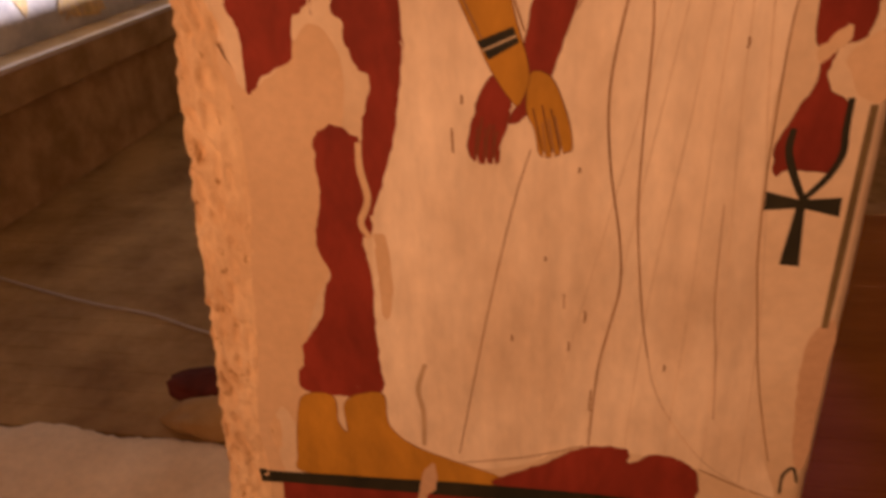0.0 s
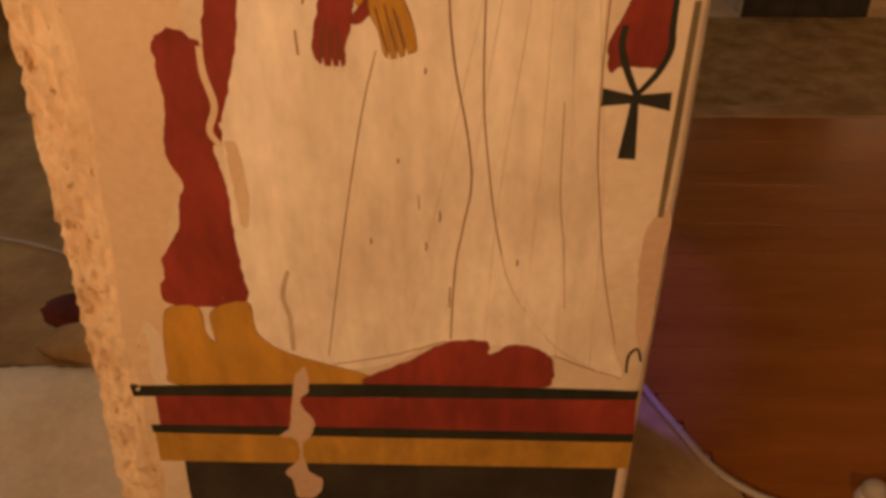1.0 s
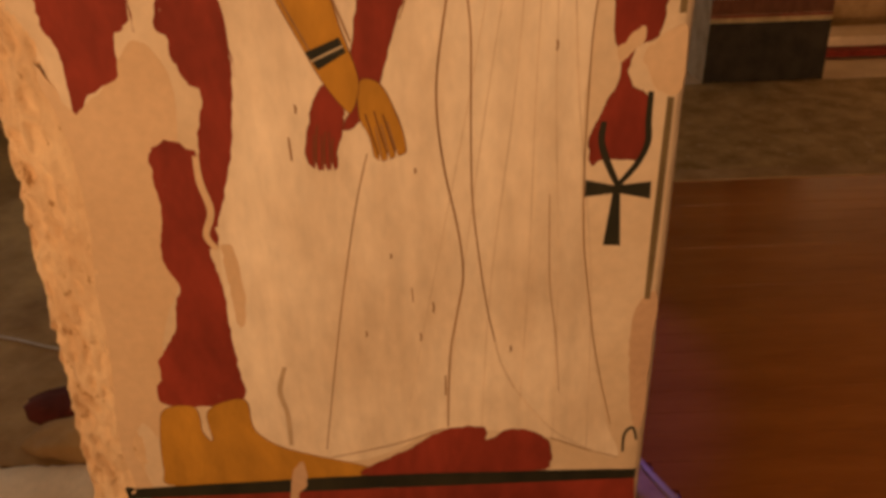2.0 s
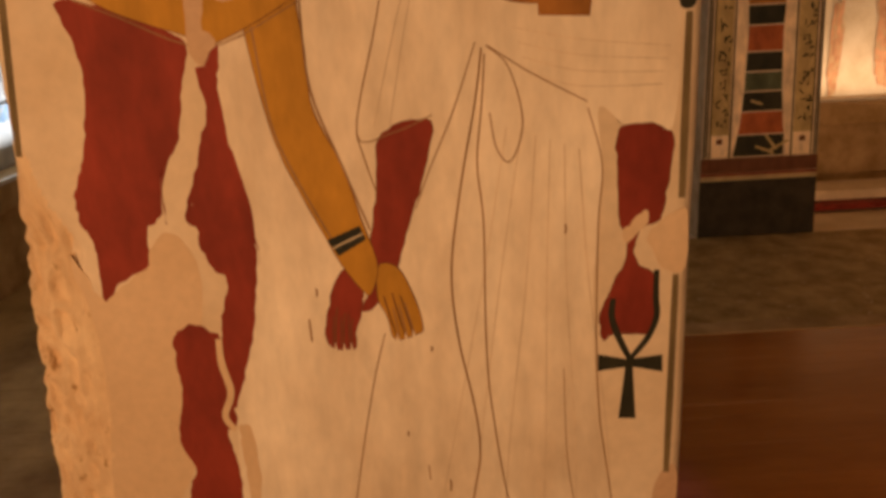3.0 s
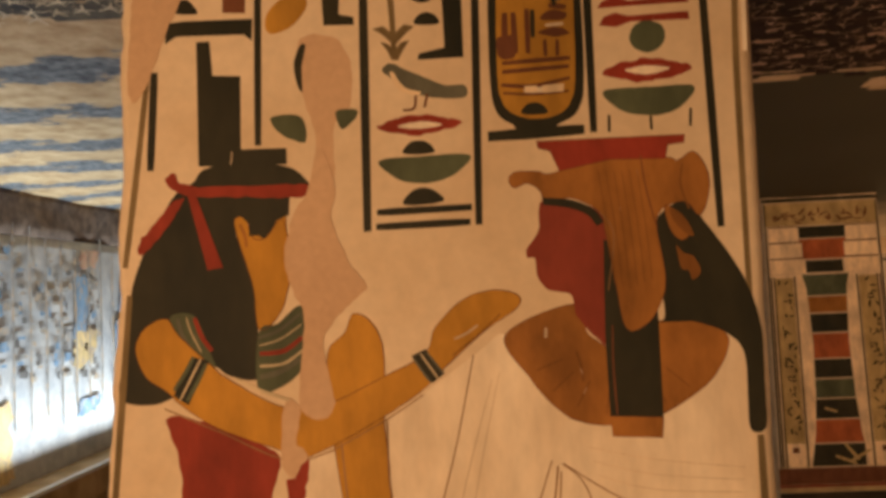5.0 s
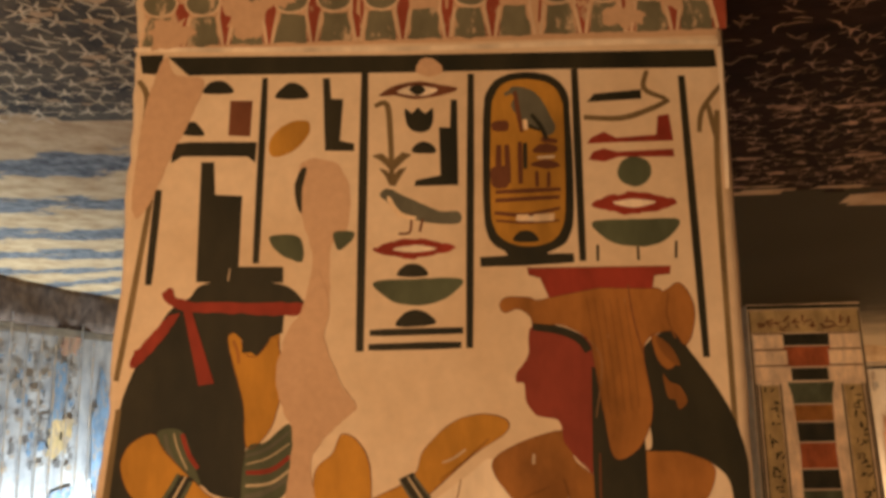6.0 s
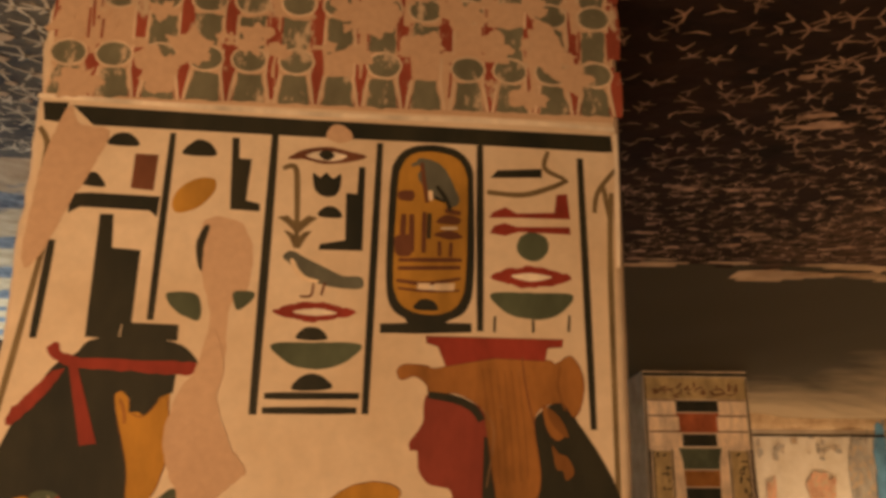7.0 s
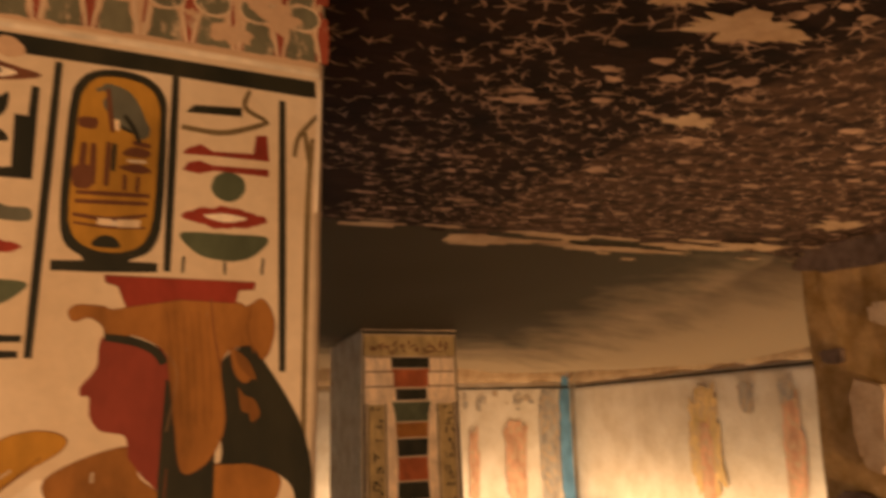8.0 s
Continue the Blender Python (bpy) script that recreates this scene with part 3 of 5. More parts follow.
REPAIRS.append(fill(((-18.9, 210), (-13.7, 209.8), (-11.6, 205.3), (-12, 199.2), (-14.4, 196.7), (-14.6, 188.2), (-15.3, 183.2), (-13, 176.6), (-10.6, 173.1), (-13.7, 170.1), (-17.2, 165.4), (-16, 155.7), (-18.6, 153.8), (-20.8, 156.3), (-20.2, 167.9), (-20.5, 175), (-22.2, 179), (-22.2, 176.8), (-21.2, 183.4), (-18.4, 188.3), (-17.2, 195.1), (-19.2, 202.9)), repair, 1, True))
REPAIRS.append(fill(((-22.2, 180.1), (-20.5, 183.4), (-18.4, 188.3), (-16.7, 193.4), (-14.6, 188.2), (-15.3, 183.2), (-13, 176.6), (-10.6, 173.1), (-13.7, 170.1), (-17.2, 165.4), (-15.9, 156.5), (-18.5, 154.2), (-21, 156.3), (-20.6, 161.5), (-19.8, 169.5), (-20.3, 170.7), (-22.2, 175.2)), repair, 6, True))
REPAIRS.append(fill(((-23.1, 156.9), (-20.9, 155.9), (-21.6, 151.1), (-20.1, 149.4), (-22.5, 146.2), (-23.9, 148.8)), repair, 6, True))
REPAIRS.append(fill(((-40.8, 228.1), (-39.1, 224.8), (-34.7, 224), (-36.1, 218.7), (-38.9, 212.5), (-43, 203.3), (-45.1, 203.4), (-44.4, 215.4), (-43, 222.6), (-42, 225.4)), repair, 4, True))
REPAIRS.append(fill(((39.2, 118.4), (41, 120.6), (44.7, 122.2), (44.8, 113.4), (42.3, 112.9), (40.5, 115)), mortar, 4, True))
REPAIRS.append(fill(((35.4, 119.2), (37.2, 121.5), (39.0, 122.3), (39.1, 120.6), (37, 118.4), (36.2, 117.6)), mortar, 4, True))
REPAIRS.append(fill(((-19.3, 42.2), (-16.8, 45.8), (-16.7, 40.1), (-18.6, 36.9), (-16.5, 32), (-17.6, 27.8), (-19.4, 24.9), (-19, 18.3), (-16.3, 15), (-18.2, 10.1), (-22, 9.9), (-22.4, 14.8), (-23.7, 17.3), (-20.5, 21.6), (-20.5, 26.8), (-23.6, 27.9), (-21.2, 30.8)), repair, 6, True))
REPAIRS.append(fill(((-1.2, 224.1), (-0.3, 226.2), (1.8, 226.1), (3, 223.9), (0.8, 223.4)), repair, 6, True))
REPAIRS.append(fill(((41.8, 77.2), (44.7, 79), (44.8, 66), (44.6, 52), (42.8, 53), (41.8, 61), (41, 70)), repair, 1, True))
REPAIRS.append(stroke(((-25.5, 105.9), (-25.6, 101.9), (-24.8, 96.9), (-26.2, 92.9), (-24.9, 90.4)), mortar, 6, 1.1))
REPAIRS.append(fill(((-24.3, 90.6), (-22.2, 89.5), (-22.3, 78.2), (-23.9, 75.9), (-24.2, 83.4)), mortar, 3, True))
BASE_BANDS = []
BASE_BANDS.append(stroke(((-50.5, 39.1), (-2.5, 40.2), (44.5, 39.8)), dark, 3, 3.3))
BASE_BANDS.append(fill(((-46.2, 38), (44.4, 38.9), (45.1, 30), (-46.9, 29.6)), red, 3, False))
BASE_BANDS.append(stroke(((-48.7, 29.2), (-3, 29.1), (45.1, 28.8)), dark, 4, 2.6))
BASE_BANDS.append(fill(((-48.3, 28.3), (45, 28.8), (45.2, 20.3), (-48.9, 20)), ochre, 3, False))
SIGNS = []
SIGNS.append(stroke(((41.7, 45.6), (41.7, 49.6), (43.1, 51.2), (44, 48.3)), dark, 5, 0.5))
SIGNS.append(stroke(((43.9, 149.9), (43.9, 124)), olive, 3, 1.1))
SIGNS.append(stroke(((43.5, 112.3), (43.2, 78.4)), olive, 3, 1.1))
SIGNS.append(stroke(((44.6, 216.4), (43.9, 203.4), (43.6, 164.2)), olive, 3, 0.9))
SIGNS.append(stroke(((-42.2, 205.5), (-44.5, 189.1), (-46.3, 177.4)), olive, 3, 0.9))
SIGNS.append(stroke(((-45.7, 173.3), (-49.5, 135)), olive, 3, 1))
SIGNS.append(stroke(((-41.1, 206.3), (-42.1, 191.6)), dark, 3, 1.2))
SIGNS.append(stroke(((-24.9, 223.9), (-25.8, 194.5)), dark, 3, 1.1))
SIGNS.append(stroke(((-9.2, 224.2), (-10.1, 181)), dark, 3, 1.3))
SIGNS.append(stroke(((7.3, 223.5), (6.1, 181.2)), dark, 3, 1.2))
SIGNS.append(stroke(((23.3, 223.7), (23.2, 193.7)), dark, 3, 1.2))
SIGNS.append(stroke(((39.6, 222.1), (40.3, 179.2)), dark, 3, 1.2))
SIGNS.append(stroke(((45.5, 220.5), (42.4, 216.5), (41.7, 213)), olive, 3, 0.8))
SIGNS.append(stroke(((43.3, 217.3), (44.2, 212)), olive, 3, 0.8))
SIGNS.append(stroke(((-45, 224.1), (-43.5, 220.8), (-44.3, 212.7)), olive, 3, 0.9))
SIGNS.append(stroke(((-42.9, 219.4), (-42.1, 215.8)), olive, 3, 0.8))
SIGNS.append(fill(((-40.5, 227.9), (-4.8, 227), (44.9, 226.2), (45.1, 223.4), (43.5, 223.3), (21.2, 223.8), (-4.8, 224.1), (-37.1, 224.7)), dark, 3, False))
SIGNS.append(fill(((-45, 228.3), (-41.2, 228.3), (-41.5, 224.9), (-44.5, 225.3)), dark, 3, False))
SIGNS.append(stroke(((-45.9, 229.3), (-4.8, 228), (30, 227.9), (45.6, 227.3)), white, 3, 0.85))
SIGNS.append(stroke(((45.7, 226.6), (45.5, 215), (45.2, 204.2)), white, 4, 0.7))
SIGNS.append(fill(((-30.3, 220.3), (-26.8, 220.2), (-27.1, 214.4), (-30.5, 214.7)), brown, 3, False))
SIGNS.append(fill(((-34.5, 221.7), (-33.9, 223.2), (-32.3, 223.7), (-30.7, 223.1), (-30, 221.6)), dark, 3, True))
SIGNS.append(fill(((-38, 215.2), (-37.4, 216.6), (-36.1, 217.1), (-35.1, 216.3), (-34.4, 214.8)), dark, 3, True))
SIGNS.append(fill(((-39.2, 213.6), (-36.4, 213.8), (-26, 213.5), (-26.2, 210.2), (-27.4, 211.2), (-36.4, 211.5), (-37.7, 211.5), (-39.3, 210.5)), dark, 3, False))
SIGNS.append(fill(((-23.1, 220.5), (-22.2, 222.2), (-20.7, 223), (-18.9, 222.2), (-18.2, 220.4)), dark, 3, True))
SIGNS.append(fill(((-24.1, 212.4), (-23.3, 214.8), (-20.6, 216.6), (-18, 216.5), (-18, 214.4), (-20.2, 212), (-23.2, 211)), ochre, 3, True))
SIGNS.append(fill(((-15.8, 223.5), (-14.7, 223.5), (-14.5, 220.1), (-12.6, 220), (-13.1, 213.3), (-10.9, 212.8), (-10.9, 211.6), (-15.4, 211.8)), dark, 3, False))
SIGNS.append(fill(((-23.6, 198.6), (-19.3, 198.4), (-18.7, 194.7), (-21.4, 195.4), (-23.1, 196.8)), green, 3, True))
SIGNS.append(fill(((-14, 198.9), (-11, 199), (-11.4, 197.5), (-13.3, 196.3)), green, 3, True))
SIGNS.append(fill(((-19.1, 208.9), (-18.2, 208.9), (-18.9, 205.6), (-18.9, 202.1), (-19.7, 203.4), (-20, 206.5)), dark, 3, True))
SIGNS.append(fill(((-7, 220.4), (-4.4, 222), (-0.9, 222.5), (2.5, 221.9), (5.2, 221.1), (2.5, 220.1), (-1.4, 219.7), (-4.5, 220.3)), brown, 3, True))
SIGNS.append(fill(((-4.2, 220.9), (-2.3, 221.7), (0.3, 221.6), (2.1, 221), (0.3, 220.2), (-2.3, 220.3)), white, 4, True))
SIGNS.append(fill(((-2.3, 221.2), (-1, 222), (0.2, 221.1), (-1, 220.2)), dark, 5, True))
SIGNS.append(fill(((-3, 218.1), (-1.9, 217.4), (-1, 218.2), (0.1, 217.3), (1.3, 218.1), (1.2, 215.6), (0.2, 214.4), (-1.7, 214.5), (-2.8, 215.8)), dark, 3, True))
SIGNS.append(stroke(((-7.7, 218.7), (-5.8, 218.9), (-5.3, 213.9), (-5.1, 206.4)), olive, 3, 0.9))
SIGNS.append(fill(((-8.2, 210.8), (-6.6, 211.1), (-5.1, 209.8), (-3.5, 211.2), (-2, 210.8), (-3.2, 209.9), (-4.7, 208.4), (-5.3, 208.4), (-6.8, 209.9)), olive, 3, False))
SIGNS.append(fill(((-1.9, 211.1), (-1.4, 212.4), (-0.1, 212.8), (1.2, 212.2), (1.5, 211)), dark, 3, True))
SIGNS.append(fill(((4.1, 219.4), (5.1, 219.3), (5, 205.8), (-1.7, 205.8), (-1.5, 206.7), (2.3, 207.4), (2.2, 215), (3.9, 214.9)), dark, 3, False))
SIGNS.append(fill(((-6.7, 204.6), (-5.4, 205.4), (-3.7, 204.5), (-0.7, 203.1), (2.2, 201.8), (5.0, 201.7), (4.9, 199.9), (0.9, 200.0), (-2.0, 200.7), (-4.2, 201.3), (-5.4, 202.9)), slate, 3, True))
SIGNS.append(stroke(((-2.2, 201.1), (-2.5, 198.7), (-4.2, 198.5)), brown, 3, 0.4))
SIGNS.append(stroke(((-0.5, 200.7), (-1, 198.7)), brown, 3, 0.4))
SIGNS.append(fill(((-8, 196.1), (-5.3, 197.3), (-1.7, 197.7), (1.9, 197.1), (4.4, 196.2), (1.9, 195.2), (-1.8, 194.7), (-5.3, 195.2)), red, 3, True))
SIGNS.append(fill(((-5.1, 196.1), (-1.7, 196.7), (1.5, 196.1), (-1.7, 195.6)), white, 4, True))
SIGNS.append(fill(((-4.3, 192.1), (-3.6, 193.5), (-2.1, 193.9), (-0.6, 193.4), (0, 192)), dark, 3, True))
SIGNS.append(fill(((-8, 191.2), (-1.6, 191.6), (5.2, 191.4), (3.4, 189), (0.4, 187.8), (-2.9, 187.7), (-5.8, 188.7)), green, 3, True))
SIGNS.append(fill(((-4.5, 184.6), (-3.6, 186.4), (-1.7, 187), (0.2, 186.3), (1, 184.8)), dark, 3, True))
SIGNS.append(stroke(((-8.6, 183.7), (5.2, 183.8)), dark, 3, 1.1))
SIGNS.append(stroke(((-8.8, 181.6), (4.9, 181.7)), dark, 3, 1.1))
SIGNS.append(fill(((9, 216), (9.7, 220.5), (12.1, 222.9), (16, 223.5), (19.8, 222.6), (22, 220), (22.3, 215.5), (22.3, 202.4), (21.3, 197.3), (18.6, 195.3), (14.8, 194.8), (11.5, 195.6), (9.3, 197.7), (8.7, 202.9)), dark, 3, True))
SIGNS.append(fill(((10.2, 216), (10.8, 219.7), (12.6, 221.8), (15.9, 222.3), (19.2, 221.5), (20.9, 219.3), (21.3, 215.5), (21, 202.4), (20.1, 198.2), (18.1, 196.5), (14.9, 196.1), (12, 196.9), (10.3, 198.9), (9.8, 202.8)), ochre, 4, True))
SIGNS.append(stroke(((8, 193.9), (21.9, 194.2)), dark, 3, 1.7))
SIGNS.append(fill(((11.5, 195.7), (18.6, 195.5), (16.9, 194), (12.7, 194)), dark, 3, False))
SIGNS.append(fill(((13.4, 218.5), (15.4, 219.8), (17.9, 217.5), (19.4, 213.8), (16.5, 214.8), (14.4, 216.3)), slate, 5, True))
SIGNS.append(fill(((10.5, 215.5), (12.7, 215.7), (12.6, 214.1), (10.5, 214.2)), brown, 5, True))
SIGNS.append(fill(((-7.1, 208.8), (-5.9, 208.4), (-5.1, 207.3), (-4.1, 208.5), (-2.8, 208.8), (-3.7, 207.5), (-4.6, 205.9), (-5.5, 206), (-6.1, 207.4)), olive, 3, False))
SIGNS.append(fill(((-6.9, 204.8), (-6, 205.5), (-5, 205.2), (-4.8, 204.2), (-5.7, 203.7), (-6.7, 204.1)), slate, 3, True))
SIGNS.append(stroke(((12.4, 219.9), (14.6, 220.5), (16.2, 218.4)), slate, 5, 0.7))
SIGNS.append(stroke(((15.6, 214.9), (17.7, 214.1)), dark, 5, 0.6))
SIGNS.append(stroke(((12.5, 211.9), (12.6, 205.8)), brown, 5, 0.9))
SIGNS.append(stroke(((10.6, 204.5), (20.4, 204.7)), brown, 5, 0.7))
SIGNS.append(stroke(((17.1, 209.7), (19.7, 209.8)), white, 5, 0.4))
SIGNS.append(stroke(((11.3, 211.9), (11, 205.8)), brown, 5, 0.9))
SIGNS.append(stroke(((14.5, 212.3), (14.4, 205.7)), brown, 5, 0.8))
SIGNS.append(stroke(((17.7, 212.6), (20.2, 212.2)), brown, 5, 0.8))
SIGNS.append(stroke(((10.5, 203.2), (20.2, 203.5)), brown, 5, 0.7))
SIGNS.append(stroke(((16.9, 207.6), (16.9, 205.2)), brown, 5, 0.6))
SIGNS.append(stroke(((18.7, 207.5), (18.6, 205.1)), brown, 5, 0.6))
SIGNS.append(fill(((13.4, 200.3), (15.9, 201.1), (18.8, 200.3), (15.9, 199.5)), white, 5, True))
SIGNS.append(fill(((13.1, 196.9), (13.7, 198.2), (15, 198.5), (16.2, 198), (16.6, 196.8)), dark, 5, True))
SIGNS.append(fill(((25, 218.3), (26.1, 219.6), (33.3, 220.1), (33.3, 218.6)), dark, 3, False))
SIGNS.append(stroke(((24.4, 215.9), (30.1, 215.6), (34.8, 217), (37.5, 218.3)), olive, 3, 0.9))
SIGNS.append(stroke(((34.4, 223.1), (33.8, 220.2), (37, 218.5)), olive, 3, 0.8))
SIGNS.append(fill(((24.7, 211.7), (25.3, 212.6), (27.3, 213.5), (29.1, 212.5), (35.2, 212.8), (35.6, 215.8), (37.3, 216), (37.7, 211.8), (29.9, 211.8)), red, 3, False))
SIGNS.append(fill(((24.8, 209.2), (25.5, 210.4), (27.2, 210.9), (29.1, 210.3), (37.6, 210.5), (37.7, 209.3), (29.4, 209.5), (27.2, 208.8)), red, 3, False))
SIGNS.append(fill(((-5.9, 204.2), (-5.2, 204), (-4.6, 202.8), (-3.4, 201.6), (-1.4, 201), (-2.4, 200.6), (-4.3, 201.3), (-5.4, 202.6)), far_white, 4, True))
SIGNS.append(fill(((29, 207.2), (29.9, 208.9), (31.8, 209.5), (33.6, 208.7), (34.1, 207), (33.3, 205.5), (31.5, 204.8), (29.7, 205.6)), green, 3, True))
SIGNS.append(fill(((24.9, 202.3), (27.8, 203.6), (31.4, 204), (35.2, 203.3), (37.8, 202.4), (35.1, 201.1), (31.2, 200.6), (27.6, 201.2)), red, 3, True))
SIGNS.append(fill(((28.1, 202.4), (31.3, 202.9), (34.5, 202.3), (31.2, 201.6)), white, 4, True))
SIGNS.append(fill(((25, 199.6), (31.7, 199.8), (37.7, 199.6), (36.1, 197), (33.1, 195.7), (29, 196), (26.4, 197.3)), green, 3, True))
SIGNS.append(stroke(((25.5, 196.1), (25.4, 193.6)), dark, 3, 0.4))
SIGNS.append(stroke(((31.4, 195.6), (31.4, 193.6)), dark, 3, 0.4))
SIGNS.append(stroke(((37.1, 196.4), (36.9, 193.8)), dark, 3, 0.4))
SIGNS.append(fill(((32, 99.9), (36.5, 98.8), (41.9, 99.3), (42, 96.4), (36.9, 97.6), (32, 97.1)), dark, 4, False))
SIGNS.append(fill(((36.3, 98.4), (37.3, 98.3), (38, 88.5), (35.3, 88.7)), dark, 4, False))
SIGNS.append(stroke(((36.9, 98.8), (35.1, 102.6), (34.0, 106.0), (34.2, 109.0)), dark, 4, 1.05))
SIGNS.append(stroke(((36.9, 98.8), (39.5, 102.2), (40.8, 105.6), (40.6, 109.0), (40.6, 113.2)), dark, 4, 0.95))

# hair, collar, armlets and fingers
RED_FIGURE.append(fill(((-27.6, 184), (-22.0, 184), (-21.9, 177.5), (-27.4, 177.5)), gold, 1, False))
RED_FIGURE.append(fill(((-30.6, 187.6), (-21.3, 187.6), (-21.6, 184), (-23.8, 183.2), (-25.3, 181.2), (-27.6, 181.2), (-27.5, 183), (-29.6, 185)), dark, 4, False))
RED_FIGURE.append(stroke(((-28.9, 183), (-28.2, 181.3), (-28.0, 179.6)), bgold, 5, 0.5))
RED_FIGURE.append(stroke(((-26.8, 166.3), (-23.6, 167.3), (-20.4, 169.6)), slate, 4, 0.5))
RED_FIGURE.append(stroke(((-26.6, 165.2), (-23.5, 166), (-20.3, 168)), tan, 4, 0.22))
RED_FIGURE.append(stroke(((-26.7, 160.6), (-23.7, 161.3), (-20.7, 163)), slate, 4, 0.8))
RED_FIGURE.append(stroke(((-30.4, 160.6), (-26.6, 158.7), (-22.4, 157.2)), tan, 7, 0.5))
RED_FIGURE.append(stroke(((-39.9, 169.3), (-39.4, 167), (-38, 164.6)), tan, 4, 0.35))
RED_FIGURE.append(stroke(((-38.6, 169.6), (-38, 167.2), (-36.6, 164.9)), slate, 4, 0.6))
RED_FIGURE.append(stroke(((-37.3, 169.7), (-36.6, 167.4), (-35.2, 164.6)), tan, 4, 0.22))
RED_FIGURE.append(stroke(((-39.4, 159.2), (-37.6, 161.8), (-36.4, 164)), green, 7, 0.6))
RED_FIGURE.append(stroke(((-37.5, 157.6), (-35.9, 160.2), (-34.5, 162.9)), green, 7, 0.6))
RED_FIGURE.append(stroke(((-4.2, 162.4), (-3, 160.5), (-1.9, 159)), slate, 7, 0.35))
RED_FIGURE.append(stroke(((-2.3, 163.3), (-1.1, 161.6), (0, 160.1)), slate, 7, 0.35))
RED_FIGURE.append(stroke(((5.2, 166.8), (3.4, 165.6), (1.8, 165)), pleat, 7, 0.3))
RED_FIGURE.append(stroke(((8.6, 168.3), (5.2, 165.4), (1.4, 162.6)), outline_ink, 7, 0.16))
for x0, x1, top in ((-0.2, 1.4, 111.4), (1.1, 2.7, 111.8), (2.3, 3.9, 111.3)):
    RED_FIGURE.append(stroke(((x0, top), ((x0 + x1) / 2 - 0.1, 108.4), (x1, 104.6)), outline_ink, 6, 0.24))
for x0, x1, top in ((-7.2, -8.0, 110), (-6.1, -6.7, 109), (-5.0, -5.5, 108)):
    PALE_FIGURE.append(stroke(((x0, top), ((x0 + x1) / 2 - 0.15, 106.6), (x1, 103.4)), outline_ink, 6, 0.24))
for x, z in ((-8.0, 103.5), (-6.7, 103.3), (-5.6, 103.3)):
    PALE_FIGURE.append(fill(((x - 0.32, z - 0.9), (x + 0.3, z - 0.9), (x, z + 0.9)), gown, 7, False))
for x, z in ((1.5, 104.6), (2.75, 104.8), (3.95, 105.2)):
    RED_FIGURE.append(fill(((x - 0.25, z - 0.9), (x + 0.3, z - 0.9), (x - 0.05, z + 0.7)), gown, 7, False))
# wing, plume and broad collar
PALE_FIGURE.append(stroke(((29.6, 190), (30.1, 185.2), (31.3, 179.6)), outline_ink, 6, 0.25))
PALE_FIGURE.append(stroke(((35.4, 188.6), (35.0, 185.4), (36, 182)), bshade, 6, 0.3))
PALE_FIGURE.append(fill(((32.6, 182.6), (34.5, 181.3), (35.9, 178.6), (34.6, 177.6), (33.2, 179.2)), bgold, 5, True))
PALE_FIGURE.append(stroke(((24.3, 166), (24.1, 160), (24.3, 153.4)), brown, 5, 0.3))
PALE_FIGURE.append(stroke(((14.9, 166), (14.8, 164.6)), pleat, 4, 0.4))
PALE_FIGURE.append(stroke(((19, 162.5), (19.6, 160.4), (19.8, 158.2)), bshade, 4, 0.4))
# short nicks and rubbed spots in the white cloth
for x, z, l in ((6.5, 102.8, 0.9), (6, 73.3, 1.7), (8.3, 79.2, 2.1), (-10.1, 113.1, 1.3), (-3, 74, 1.2), (2, 88.4, 0.8), (21, 70, 1.2), (27, 121, 1.5)):
    PALE_FIGURE.append(stroke(((x, z), (x + 0.1, z - l / 2), (x - 0.05, z - l)), ink, 3, 0.3))
# small signs inside the ring
SIGNS.append(fill(((13.2, 220.8), (15.2, 221), (17.6, 219.6), (19.3, 216.4), (20, 214.2), (18.8, 213.2), (17.8, 215.2), (15.9, 216.6), (14.6, 218.4)), slate, 5, True))
SIGNS.append(stroke(((14, 220.4), (14.4, 217), (14.9, 213.8)), brown, 6, 0.7))
SIGNS.append(stroke(((16.4, 216.6), (17.8, 214.6), (18.6, 212.6)), dark, 6, 0.7))
SIGNS.append(stroke(((15.4, 215.8), (15.5, 214.2)), far_white, 6, 0.7))
SIGNS.append(stroke(((15.3, 212.1), (15.2, 208)), dark, 6, 0.7))
SIGNS.append(fill(((16.5, 210.6), (17.3, 211.7), (18.7, 211.9), (20.2, 211.3), (19.6, 210.4)), brown, 6, True))
SIGNS.append(fill(((16, 208.7), (18.6, 209.4), (20.5, 208.4), (18.4, 207.9)), brown, 5, True))
SIGNS.append(fill(((10.1, 208.2), (12.7, 208.3), (12.4, 205.3), (10.2, 205.4)), brown, 6, True))
SIGNS.append(stroke(((10.3, 201.3), (15, 200.9), (20.2, 201.8)), brown, 6, 0.6))
SIGNS.append(stroke(((10.5, 200.1), (15, 199.7), (20, 199.9)), brown, 5, 0.4))
SIGNS.append(fill(((16.2, 200.9), (19.3, 201), (19.2, 199.9), (16.2, 199.8)), far_white, 7, False))
SIGNS.append(fill(((13.6, 200.9), (15.5, 200.9), (15.4, 200), (13.8, 200)), far_white, 7, False))

# smooth mortar over the lost lower corner
REPAIRS.append(fill(((-45.5, 120), (-43.5, 117), (-41.4, 113.5), (-36, 117), (-31, 123), (-27, 118), (-28, 108), (-32, 106), (-31.5, 95), (-30.5, 88), (-36, 76), (-39, 62), (-41, 52), (-44, 56), (-47, 50), (-45.5, 42), (-46, 33), (-46, 27), (-50, 26), (-48.5, 40), (-49, 52), (-46.5, 70), (-45.5, 84), (-43.5, 97), (-43.8, 110)), mortar, 1))
